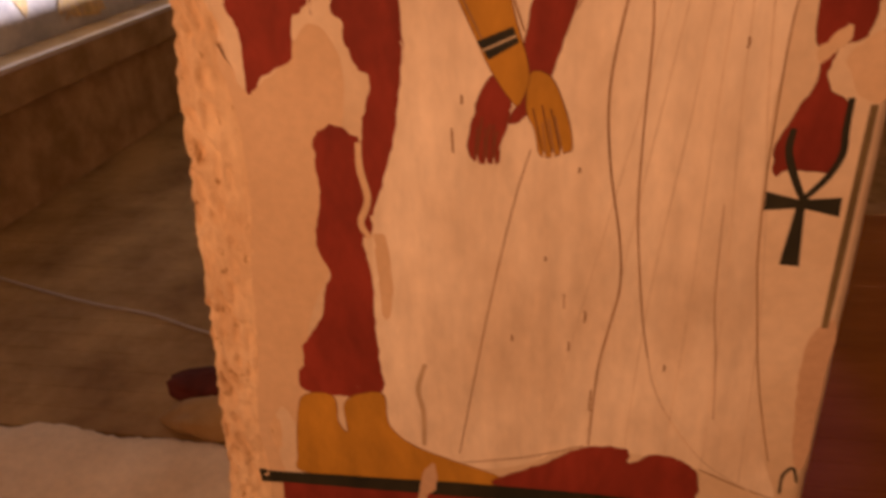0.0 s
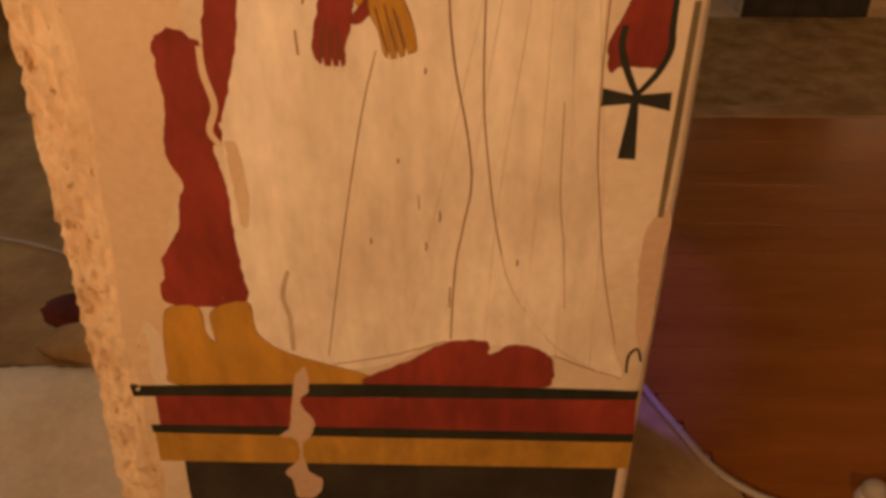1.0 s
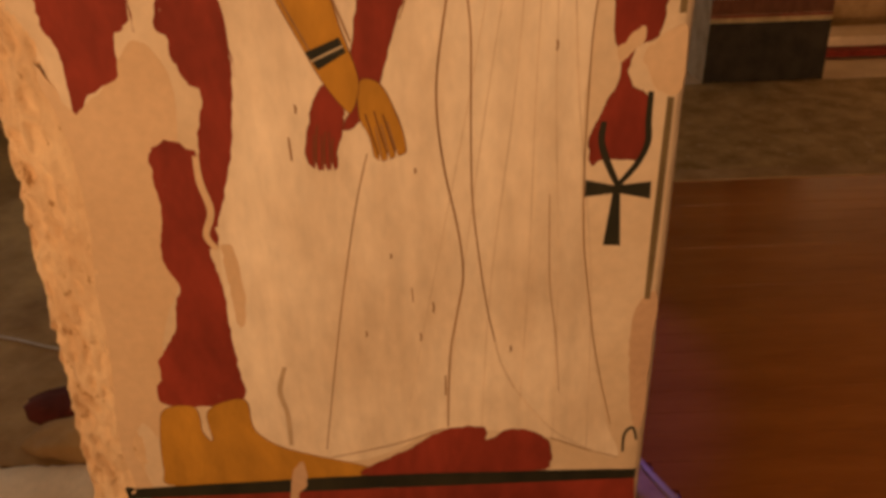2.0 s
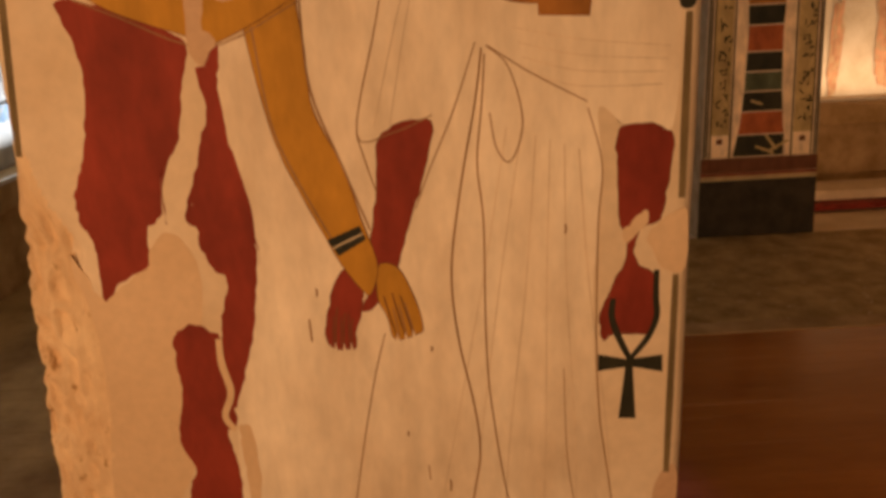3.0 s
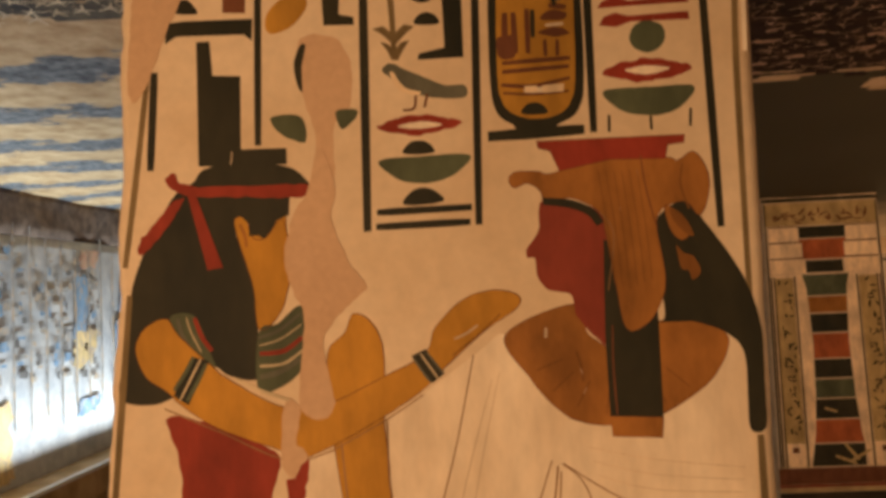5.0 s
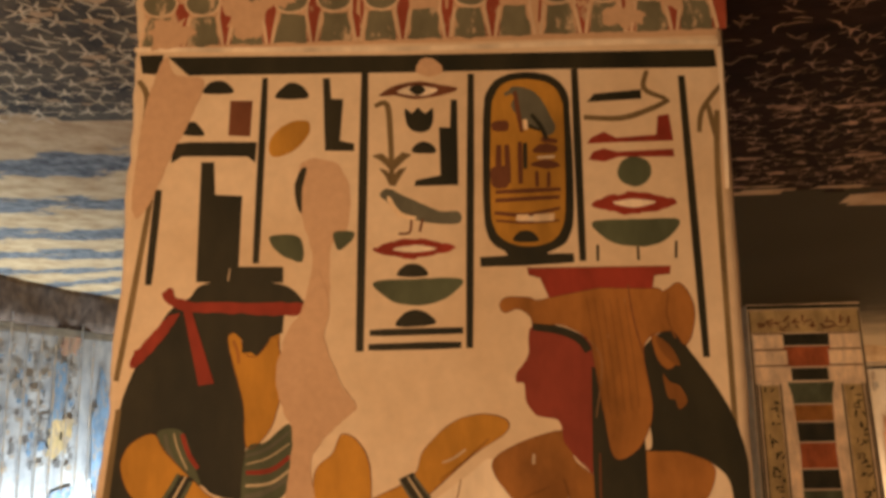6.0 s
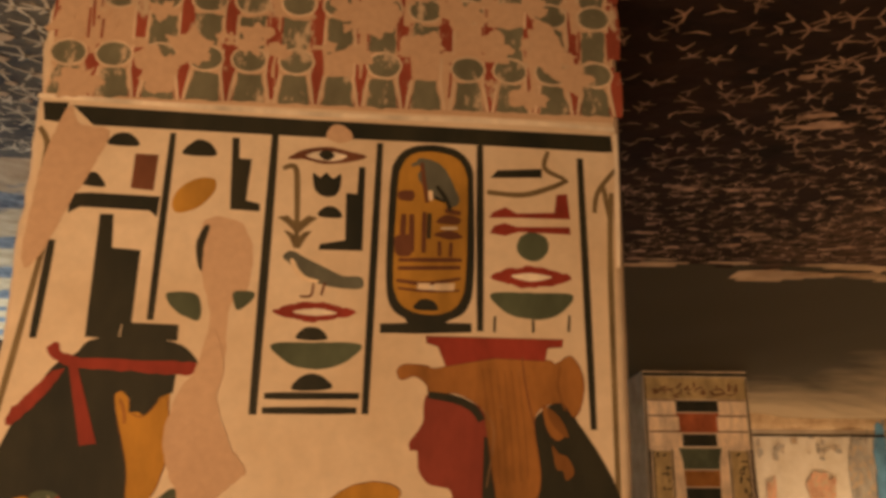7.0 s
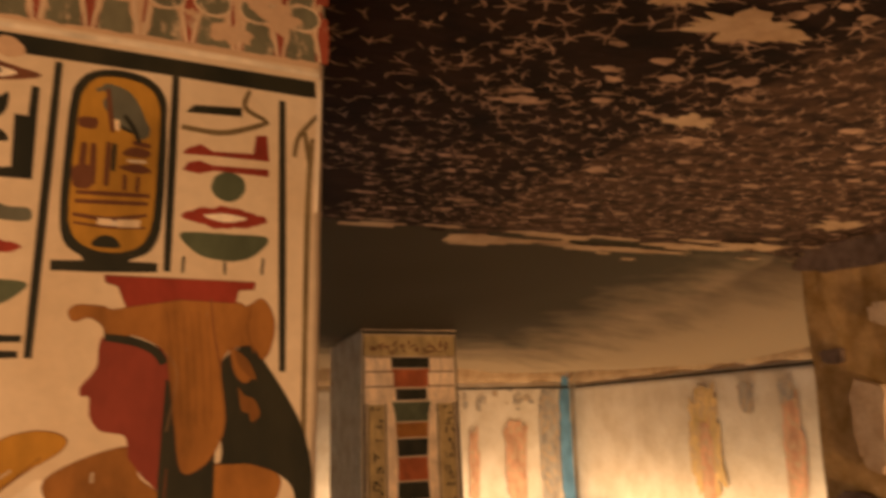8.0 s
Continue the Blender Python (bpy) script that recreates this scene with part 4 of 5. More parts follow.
REPAIRS.append(fill(((-44.5, 229.2), (0, 228.9), (45.5, 228.5), (46.5, 261), (0, 261), (-45, 261)), repair, 1, False))

# faint pleats of the white cloth, fanning out from the waist to the hem
for k in range(6):
    u = 0.4 + 0.6 * k / 5
    x0, x1 = 12 + 17 * u, -18 + 53 * u
    top, low = 138 - 6 * u, 52 + 6 * math.sin(u * 5)
    PALE_FIGURE.append(stroke([(x0, top), (x0 + (x1 - x0) * 0.3 + random.uniform(-0.6, 0.6), 112), (x0 + (x1 - x0) * 0.7 + random.uniform(-0.8, 0.8), 82), (x1, low)], pleat, 2, random.uniform(0.10, 0.22)))
for k in range(4):
    PALE_FIGURE.append(stroke([(20 + k * 0.6, 149 - 2 * k), (29, 147 - 2.1 * k), (41.5 - k * 0.3, 145.5 - 1.7 * k)], pleat, 2, 0.14))
for k in range(2):
    PALE_FIGURE.append(stroke([(8 - k * 1.1, 160 - k), (5 - 1.5 * k, 148), (2.5 - 2.2 * k, 136.5)], pleat, 2, 0.14))
# feather and bead strokes on the ochre parts
for k in range(6):
    u = k / 5
    PALE_FIGURE.append(stroke([(23.5 + 5.5 * u, 188), (24.4 + 5.5 * u, 180 - 2 * u), (25 + 5.2 * u, 171 + 2 * abs(u - 0.4))], bshade, 6, 0.16))
for k in range(7):
    a = math.radians(200 + 20 * k)
    PALE_FIGURE.append(stroke([(25 + 8.5 * math.cos(a), 163.5 + 6.0 * math.sin(a)), (25 + 12.5 * math.cos(a), 163.5 + 10.2 * math.sin(a))], bshade, 3, 0.22))
painted("painted_figure", PALE_FIGURE + FOLD_LINES, pillar, "plain painted shape in white, red and ochre", (bgold, red))
painted("painted_figure", RED_FIGURE, pillar, "plain painted shape in red, gold and black", (gold,))
for shape in REPAIRS:
    painted("plaster_patch", [shape], pillar, "smooth tan mortar repair")
for shape in BASE_BANDS:
    painted("painted_band", [shape], pillar)
for shape in SIGNS:
    painted("painted_sign", [shape], pillar)


def ragged(points, amount=0.6, seed=0):
    """A broken edge for a worn painted area, in centimetres."""
    out = []
    for i, (a, b) in enumerate(zip(points, points[1:] + points[:1])):
        for s in range(8):
            u = s / 8
            x, z = a[0] + (b[0] - a[0]) * u, a[1] + (b[1] - a[1]) * u
            out.append((x + amount * noise.noise((x * 0.5, z * 0.5, seed)), z + amount * noise.noise((x * 0.5, z * 0.5, seed + 9))))
    return out


painted("painted_dado", [fill(ragged([(-43.5, 28.5), (43, 28), (44, -38.9), (-48, -38.9)], 1.0, 3), dado, 2, False)], pillar, "worn black dado")
dice = random.Random(4)
for k in range(13):
    x = -42 + 7.05 * k
    shapes = []
    sway = dice.uniform(-0.3, 0.3)
    for z in (229.6, 240.0, 250.4):
        first = z < 230
        if first and dice.random() < 0.92:
            shapes.append(fill(ragged([(x - 2.6, z), (x + 2.6, z), (x + 1.8, z + 5), (x - 1.8, z + 5)], 0.5, k), old_green, 2, False))
            shapes.append(stroke([(x - 3.1, z), (x - 2.3, z + 5)], old_white, 3, 0.55))
            shapes.append(stroke([(x + 3.1, z), (x + 2.3, z + 5)], old_white, 3, 0.55))
        if not first and dice.random() < 0.7:
            shapes.append(fill(ragged([(x - 2.0, z - 1), (x + 2.0, z - 1), (x + 2.1, z + 4.6), (x - 2.1, z + 4.6)], 0.9, k), old_green, 2, False))
        if dice.random() < 0.8:
            ring = [(x + sway + 3.0 * math.cos(a), z + 7.3 + 2.4 * math.sin(a)) for a in [i * math.pi / 4 for i in range(8)]]
            core = [(x + sway + 2.6 * math.cos(a), z + 7.3 + 2.0 * math.sin(a)) for a in [i * math.pi / 4 for i in range(8)]]
            shapes.append(fill(ring, old_white, 3))
            shapes.append(fill(core, old_green, 4))
        if dice.random() < 0.75:
            shapes.append(stroke([(x + 3.5, z), (x + 3.6, z + 5), (x + 3.4, z + dice.uniform(7, 10.4))], old_red, 2, dice.uniform(1.8, 2.6)))
        if dice.random() < 0.6:
            shapes.append(fill(ragged([(x + 2.7, z + 0.4), (x + 4.3, z + 0.2), (x + 4.1, z + 4.5), (x + 3.0, z + 4.7)], 0.7, k + z), old_red, 2, False))
        if dice.random() < 0.7:
            shapes.append(stroke([(x + 2.4, z + 4), (x + 2.6, z + 9)], old_white, 3, 0.4))
        for side in (-1, 1):
            if dice.random() < 0.7:
                shapes.append(stroke([(x + side * dice.uniform(2.6, 3.4), z + dice.uniform(0, 3)), (x + side * 2.9, z + 6), (x + side * dice.uniform(2.4, 3.6), z + dice.uniform(8, 10.4))], old_red, 2, dice.uniform(0.4, 0.9)))
        if not first:
            for side in (-1, 1):
                shapes.append(stroke([(x + side * 2.5, z - 0.5), (x + side * 2.4, z + 4.8)], old_white if dice.random() < 0.6 else old_red, 3, 0.4))
    if shapes:
        painted("frieze_motif", shapes, pillar, "worn green and red knotted reed motif")
for k in range(52):
    x, z, r = dice.uniform(-43, 43), dice.uniform(232, 259), 0.7 + 2.6 * dice.random() ** 2
    ring = []
    for i in range(22):
        a = i * math.tau / 22
        q = r * (1 + 0.5 * noise.noise((math.cos(a) * 4 + k, math.sin(a) * 4, 6)) + 0.7 * noise.noise((math.cos(a) * 1.6 + k, math.sin(a) * 1.6, 3)))
        ring.append((x + q * 1.2 * math.cos(a), z + q * math.sin(a)))
    painted("plaster_patch", [fill(ring, repair, 6)], pillar)

# ---- ceiling ----


def ceiling_height(x, y):
    k = min(1.0, max(0.0, (x + 0.4) / 1.2))
    cove = 0.42 * (max(0.0, x - 3.7) / 1.86) ** 2
    return max(1.99, HIGH - max(0.0, y - 2.5) * 0.127 * k - cove) + 0.012 * noise.noise((x * 1.3, y * 1.3, 0))


LIT_EDGE = 1.2


def build_ceiling():
    bm = bmesh.new()
    nx, ny = 190, 330
    grid = [[bm.verts.new((x, y, ceiling_height(x, y))) for x in [-3.7 + 9.5 * i / nx for i in range(nx + 1)]] for y in [-4.2 + 13.4 * j / ny for j in range(ny + 1)]]
    for a, b in zip(grid, grid[1:]):
        for i in range(nx):
            f = bm.faces.new((a[i], b[i], b[i + 1], a[i + 1]))
            c = f.calc_center_median()
            y = c.y + 0.14 * noise.noise((c.x * 1.7, c.y, 6)) + 0.07 * noise.noise((c.x * 6, c.y * 6, 6))
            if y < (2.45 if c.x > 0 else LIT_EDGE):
                # shaded tone by the pillar, lit tones to the left and far right
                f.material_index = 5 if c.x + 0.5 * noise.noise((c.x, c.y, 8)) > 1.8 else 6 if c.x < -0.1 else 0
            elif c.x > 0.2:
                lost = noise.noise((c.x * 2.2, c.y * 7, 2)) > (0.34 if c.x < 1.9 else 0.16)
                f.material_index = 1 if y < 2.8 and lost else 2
            else:
                f.material_index = 3
    chance = random.Random(7)
    for i in range(124):
        for j in range(74):
            loose = 0.018 if i < 48 else 0.03
            x, y = -3.6 + 0.075 * i + chance.uniform(-0.01, 0.01) + chance.uniform(-loose, loose), -2.9 + 0.0735 * j + chance.uniform(-loose, loose)
            if x > 4.3 or y > (2.42 if x > 0 else LIT_EDGE) + 0.1 * noise.noise((x * 1.7, 0, 6)) or noise.noise((x * 1.5, y * 1.5, 3)) > (0.5 if x < 0 else 0.33):
                continue
            turn, z = chance.uniform(-0.25, 0.25), ceiling_height(x, y) - 0.0022
            for arm in range(5):
                a = turn + arm * math.tau / 5 + chance.uniform(-0.2, 0.2)
                # fewer, shorter arms by the pillar stand in for its low light
                if chance.random() < (0.06 if x < 0 else 0.45 if x < 0.9 else 0.2):
                    continue
                d, s, r = Vector((math.cos(a), math.sin(a), 0)), Vector((-math.sin(a), math.cos(a), 0)), (0.046 if x < 0 else 0.034 if x < 0.9 else 0.042) * chance.uniform(0.5, 1.15)
                c = Vector((x, y, z))
                wide = 0.85 if x < 0 else 0.62
                quad = [c - s * 0.0058 * wide, c + d * r - s * 0.0024 * wide, c + d * r + s * 0.0024 * wide, c + s * 0.0058 * wide]
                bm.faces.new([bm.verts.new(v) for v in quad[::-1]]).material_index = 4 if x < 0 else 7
    for x, y, w, h in ((3.0, 2.62, 0.42, 0.09), (3.6, 2.5, 0.35, 0.08), (2.4, 2.45, 0.2, 0.05), (1.55, 0.12, 0.17, 0.07), (1.25, 0.05, 0.10, 0.04), (1.9, 0.7, 0.10, 0.05), (3.95, 2.3, 0.3, 0.1), (3.85, 1.72, 0.24, 0.1)):
        ring = []
        for i in range(44):
            a = i * math.tau / 44
            k = 1 + 0.55 * noise.noise((math.cos(a) * 2 + x, math.sin(a) * 2, y)) + 0.6 * noise.noise((math.cos(a) * 5 + x, math.sin(a) * 5, y))
            ring.append(Vector((x + w * k * math.cos(a), y + h * k * math.sin(a), ceiling_height(x, y) - 0.008)))
        bm.faces.new([bm.verts.new(v) for v in ring[::-1]]).material_index = 1
    for n in range(240):
        x, y, r = chance.uniform(1.0, 4.4), chance.uniform(-0.6, 2.4), chance.uniform(0.008, 0.03)
        ring = [Vector((x + r * 1.8 * math.cos(a) * chance.uniform(0.5, 1.3), y + r * math.sin(a) * chance.uniform(0.5, 1.3), ceiling_height(x, y) - 0.005)) for a in [i * math.tau / 7 for i in range(7)]]
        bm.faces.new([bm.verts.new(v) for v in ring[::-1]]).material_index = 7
    for n in range(150):
        x, y, r = chance.uniform(-2.6, -0.2), chance.uniform(-0.6, 1.15), chance.uniform(0.008, 0.026)
        ring = [Vector((x + r * 1.7 * math.cos(a) * chance.uniform(0.4, 1.3), y + r * math.sin(a) * chance.uniform(0.4, 1.3), ceiling_height(x, y) - 0.003)) for a in [i * math.tau / 9 for i in range(9)]]
        bm.faces.new([bm.verts.new(v) for v in ring[::-1]]).material_index = 1
    for n in range(60):
        along = n < 26
        x = 0.6 + 4.6 * chance.random() ** 0.6
        y = 2.36 + chance.gauss(0, 0.14) if along else chance.uniform(-0.1, 2.3)
        w, h = (chance.uniform(0.05, 0.2), chance.uniform(0.015, 0.04)) if along else (chance.uniform(0.03, 0.08), chance.uniform(0.015, 0.035))
        ring = []
        for i in range(26):
            a = i * math.tau / 26
            k = 1 + 0.6 * noise.noise((math.cos(a) * 1.8 + n, math.sin(a) * 1.8, 1)) + 0.5 * noise.noise((math.cos(a) * 5 + n, math.sin(a) * 5, 2))
            ring.append(Vector((x + w * k * math.cos(a), y + h * k * math.sin(a), ceiling_height(x, y) - 0.006)))
        bm.faces.new([bm.verts.new(v) for v in ring[::-1]]).material_index = 1 if along else 7
    ob = to_object("ceiling", bm, [night_shaded, bare_rock, painted_glow, stripes, star_pale, night_worn_lit, night_lit, star_shaded])
    return tagged(ob, "dark ceiling painted with pale stars and bare patches", "ceiling", kind="structure")


build_ceiling()

# ---- walls, benches, floor ----


def rough_wall(name, origin, along, length, z0, z1, material, label, depth=0.012, step=0.08, rise=(0.0, 0.0)):
    """A wall standing from z0 to z1 with an uneven face and a thickness of 20 cm."""
    bm = bmesh.new()
    along = Vector((*along, 0)).normalized()
    out = Vector((along.y, -along.x, 0))
    n, m = max(2, int(length / step)), max(2, int((z1 - z0) / step))
    grid = []
    for j in range(m + 1):
        line = []
        for i in range(n + 1):
            p = Vector((*origin, 0)) + along * (length * i / n)
            low, high = z0 + rise[0] * i / n, z1 + rise[1] * i / n
            z = low + (high - low) * j / m
            line.append(bm.verts.new(p + out * (depth * noise.noise((p.x * 3, p.y * 3, z * 3))) + Vector((0, 0, z))))
        grid.append(line)
    for a, b in zip(grid, grid[1:]):
        for i in range(n):
            bm.faces.new((a[i], a[i + 1], b[i + 1], b[i]))
    ring = grid[0] + [r[-1] for r in grid[1:]] + grid[-1][-2::-1] + [r[0] for r in grid[-2:0:-1]]
    back = [bm.verts.new(v.co - out * 0.2) for v in ring]
    for i in range(len(ring)):
        k = (i + 1) % len(ring)
        bm.faces.new((ring[k], ring[i], back[i], back[k]))
    bm.faces.new(back[::-1])
    ob = to_object(name, bm, material, smooth=True)
    return tagged(ob, label, "wall", kind="structure")


wall_left = rough_wall("wall_left", (-3.45, -3.6), (0, 1), 12.6, FLOOR, 2.27, cool_wall, "bleached blue-white plaster wall with faded painting")
rough_wall("wall_left_top", (-3.44, -3.6), (0, 1), 12.6, 2.27, 2.66, dark_rock, "dark rough rock band under the ceiling", 0.05)
rough_wall("wall_far", (-3.45, 9.0), (1, 0), 4.6, FLOOR, 2.66, wall_paint, "pale plaster end wall")
wall_back = rough_wall("wall_back", (1.0, 7.0), (1, 0), 4.56, FLOOR, 1.87, wall_paint, "pale lit plaster wall with faded painting")
wall_right = rough_wall("wall_right", (5.56, 7.0), (0, -1), 10.6, FLOOR, 1.845, wall_paint, "pale lit plaster wall with faded painting", rise=(0.0, 0.40))
rough_wall("fascia_back", (1.0, 6.985), (1, 0), 4.56, 1.87, 2.12, bare_rock, "bare stone fascia above the painted wall", 0.02)
rough_wall("fascia_right", (5.545, 7.0), (0, -1), 10.6, 1.845, 2.66, bare_rock, "bare stone fascia above the painted wall", 0.02, rise=(0.40, 0.0))
rough_wall("wall_side", (1.0, 9.0), (0, -1), 2.0, FLOOR, 2.66, wall_paint, "plain plaster wall return")
rough_wall("wall_front", (5.56, -3.6), (-1, 0), 9.0, FLOOR, 2.66, plaster, "plain plaster wall")


def bench(name, x0, x1, y0, y1, lip):
    """Stone bench: body set back under a projecting top slab."""
    seat = new(name)
    bm = bmesh.new()
    box(bm, x0, x1, y0, y1, FLOOR, 0.21)
    part("bench_body", bm, bench_stone, seat)
    bm = bmesh.new()
    lx, ly = lip
    box(bm, x0 + min(lx, 0), x1 + max(lx, 0), y0 + min(ly, 0), y1 + max(ly, 0), 0.214, 0.42, 0.012)
    part("bench_top", bm, bench_stone, seat)
    return tagged(seat, "rough limestone bench along the chamber wall", "bench", kind="structure")


bench("bench_left", -3.44, -3.14, -3.5, 8.9, (0.06, 0))
bench("bench_back", 1.05, 5.0, 6.45, 6.98, (0, -0.06))
bench("bench_right", 5.02, 5.54, -1.5, 6.4, (-0.06, 0))

bm = bmesh.new()
n = 60
ground = [[bm.verts.new((x, y, FLOOR - 0.02 + 0.008 * noise.noise((x * 2, y * 2, 0)))) for x in [-3.6 + 9.3 * i / n for i in range(n + 1)]] for y in [-3.8 + 13 * j / n for j in range(n + 1)]]
for a, b in zip(ground, ground[1:]):
    for i in range(n):
        bm.faces.new((a[i], a[i + 1], b[i + 1], b[i]))
tagged(to_object("floor", bm, floor_stone, smooth=True), "dusty pale limestone floor", "floor", kind="structure")

boards_right = tagged(new("boardwalk_right"), "varnished red-brown plank floor", "floor", kind="structure")
boards_left = tagged(new("boardwalk_left"), "dark varnished plank floor in shade", "floor", kind="structure")


def plank(parent, material, x0, x1, y, width=0.118):
    bm = bmesh.new()
    box(bm, x0, x1, y, y + width, FLOOR - 0.02, FLOOR + dice.uniform(-0.0004, 0.0004), 0.0006)
    part("plank", bm, material, parent)


y = -1.2
while y < 3.05:
    plank(boards_right, wood, 0.70 + max(0.0, 0.84 - y) * 0.47, 4.9, y)
    y += 0.12
y = 0.93
while y < 6.5:
    plank(boards_left, shade_wood, -3.16, -0.72, y)
    y += 0.12

bm = bmesh.new()
drift = []
for i in range(121):
    x = -3.1 + 2.5 * i / 120
    reach = 0.925 + 0.045 * noise.noise((x * 3.1, 0, 4)) + 0.03 * noise.noise((x * 9, 0, 7)) + 0.012 * noise.noise((x * 31, 0, 2))
    drift.append([bm.verts.new((x, reach - d, FLOOR + h + 0.006 * noise.noise((x * 14, d * 14, 1)) * min(1, d * 12))) for d, h in ((0.0, 0.001), (0.012, 0.010), (0.04, 0.018), (0.12, 0.020), (0.25, 0.008), (0.45, -0.028))])
for a, b in zip(drift, drift[1:]):
    for k in range(5):
        bm.faces.new((a[k + 1], b[k + 1], b[k], a[k]))
tagged(to_object("dust_drift", bm, floor_stone, smooth=True), "ragged drift of pale dust over the board ends", "dust", kind="stuff")

bm = bmesh.new()
box(bm, 0.75, 4.95, 3.24, 4.98, FLOOR - 0.05, FLOOR - 0.006, 0.006)
bmesh.ops.subdivide_edges(bm, edges=[e for e in bm.edges if e.calc_length() > 0.5], cuts=24, use_grid_fill=True)
for v in bm.verts:
    v.co.z += 0.009 * noise.noise(v.co * 5)
tagged(to_object("stone_floor_far", bm, far_stone, smooth=True), "rough dark stone floor beyond the planks", "floor", kind="structure")
bm = bmesh.new()
box(bm, 0.75, 4.95, 3.08, 3.236, FLOOR - 0.03, FLOOR + 0.006, 0.006)
tagged(to_object("threshold", bm, bench_stone), "pale stone sill at the end of the planks", "sill", kind="structure")

bm = bmesh.new()
edge = [(0.47, -0.9), (1.30, -0.9), (1.08, 0.05), (0.76, 0.78), (0.66, 0.97), (0.47, 0.97)]
low = [bm.verts.new((x, y, FLOOR - 0.03)) for x, y in edge]
top = [bm.verts.new((x, y, FLOOR + 0.004)) for x, y in edge]
bm.faces.new(top)
for i in range(len(edge)):
    k = (i + 1) % len(edge)
    bm.faces.new((low[i], low[k], top[k], top[i]))
bmesh.ops.bevel(bm, geom=[e for e in bm.edges if all(v in top for v in e.verts)], offset=0.004, segments=2, affect="EDGES")
tagged(to_object("pillar_footing", bm, bench_stone), "dark stone footing beside the pillar", "footing", kind="structure")

# ---- the striped pillar beyond ----
PX0, PX1, PY = 2.2, 3.06, 5.0


def far_pillar():
    bm = bmesh.new()
    box(bm, PX0, PX1, PY, PY + 0.9, FLOOR - 0.06, 2.36, 0.008)
    bm.normal_update()
    # sides get a darker stone colour to stand in for their weaker light
    for f in bm.faces:
        f.material_index = 1 if abs(f.normal.x) > 0.7 else 0
    ob = to_object("pillar_2", bm, [plaster, bare_rock])
    tagged(ob, "painted plaster pillar with a striped column motif", "pillar", kind="structure")
    W = PX1 - PX0

    def panel(name, x0, x1, z0, z1, material, layer=1, label="", pinch=0.0):
        bm = bmesh.new()
        ring = [Vector((PX0 + W * x0 + pinch, z0)), Vector((PX0 + W * x1 - pinch, z0)), Vector((PX0 + W * x1, z1)), Vector((PX0 + W * x0, z1))]
        relief(bm, ring, layer, 0, PY, 0.002)
        return part(name, bm, material, ob, label)

    bars = ((2.07, 1.98, dark), (1.972, 1.82, orange_red), (1.808, 1.715, dark), (1.70, 1.54, green), (1.532, 1.41, bgold), (1.40, 1.26, dark), (1.25, 1.065, orange_red), (1.055, 0.915, dark), (0.905, 0.765, green), (0.755, 0.61, dark), (0.60, 0.43, orange_red), (0.42, 0.255, dark))
    for z1, z0, material in bars:
        panel("painted_bar", 0.27, 0.70, z0, z1, material, 1)
    for side in (0, 1):
        def across(a, b):
            return (a, b) if side == 0 else (1 - b, 1 - a)
        for i in range(3):
            panel("painted_ledge", *across(0.04, 0.30 + 0.02 * (2 - i)), 1.712 + 0.122 * i, 1.822 + 0.122 * i, far_white, 3)
            panel("painted_line", *across(0.04, 0.30 + 0.02 * (2 - i)), 1.823 + 0.122 * i, 1.832 + 0.122 * i, brown, 4)
        bm = bmesh.new()
        inner = [(0.30, 1.705), (0.33, 1.6), (0.352, 1.2), (0.34, 0.8), (0.315, 0.5), (0.265, 0.25)]
        ring = [Vector((PX0 + W * (u if side == 0 else 1 - u), z)) for u, z in [(0.04, 0.25), (0.04, 1.705)] + inner]
        relief(bm, ring, 2, 0, PY, 0.002)
        part("painted_flank", bm, far_white, ob)
        panel("painted_strip", *across(0.07, 0.225), 0.26, 1.68, far_tan, 3)
        bm = bmesh.new()
        for k in range(15):
            z = 0.50 + 1.16 * k / 15
            c = PX0 + W * (0.148 if side == 0 else 0.852)
            for stroke_of_sign in range(dice.randint(2, 4)):
                x0, z0 = c + dice.uniform(-0.045, 0.045), z + dice.uniform(0.0, 0.055)
                a, l = dice.choice((0.0, 0.1, 1.5, 1.57, 0.7, -0.8)), dice.uniform(0.02, 0.055)
                x1, z1 = min(max(x0 + l * math.cos(a), c - 0.06), c + 0.06), z0 + l * math.sin(a)
                ring, _, _ = stroke([(100 * x0, 100 * z0), (50 * (x0 + x1) + dice.uniform(-0.8, 0.8), 50 * (z0 + z1) + dice.uniform(-0.8, 0.8)), (100 * x1, 100 * z1)], dark, 4, dice.uniform(0.8, 1.7))
                relief(bm, ring, 4, 0, PY, 0.002)
        panel("painted_foot", *across(0.075, 0.22), 0.262, 0.43, far_white, 4)
        panel("painted_foot", *across(0.12, 0.17), 0.36, 0.40, brown, 5)
        tagged(part("painted_marks", bm, dark, ob), kind="stuff")
        for u in (0.012, 0.034, 0.060, 0.232):
            panel("painted_line", *across(u, u + 0.012), 0.25, 2.25 if u < 0.03 else 1.69, dark, 4)
    panel("painted_head", 0.02, 0.98, 2.08, 2.255, far_tan, 2)
    bm = bmesh.new()
    for k in range(11):
        for mark in range(3):
            x0, z0 = PX0 + W * (0.07 + 0.86 * k / 11) + dice.uniform(0, 0.05), 2.105 + dice.uniform(0, 0.07)
            a, l = dice.choice((0.0, 0.2, 1.5, 0.8, -0.7)), dice.uniform(0.03, 0.07)
            x1, z1 = x0 + l * math.cos(a), min(max(z0 + l * math.sin(a), 2.095), 2.24)
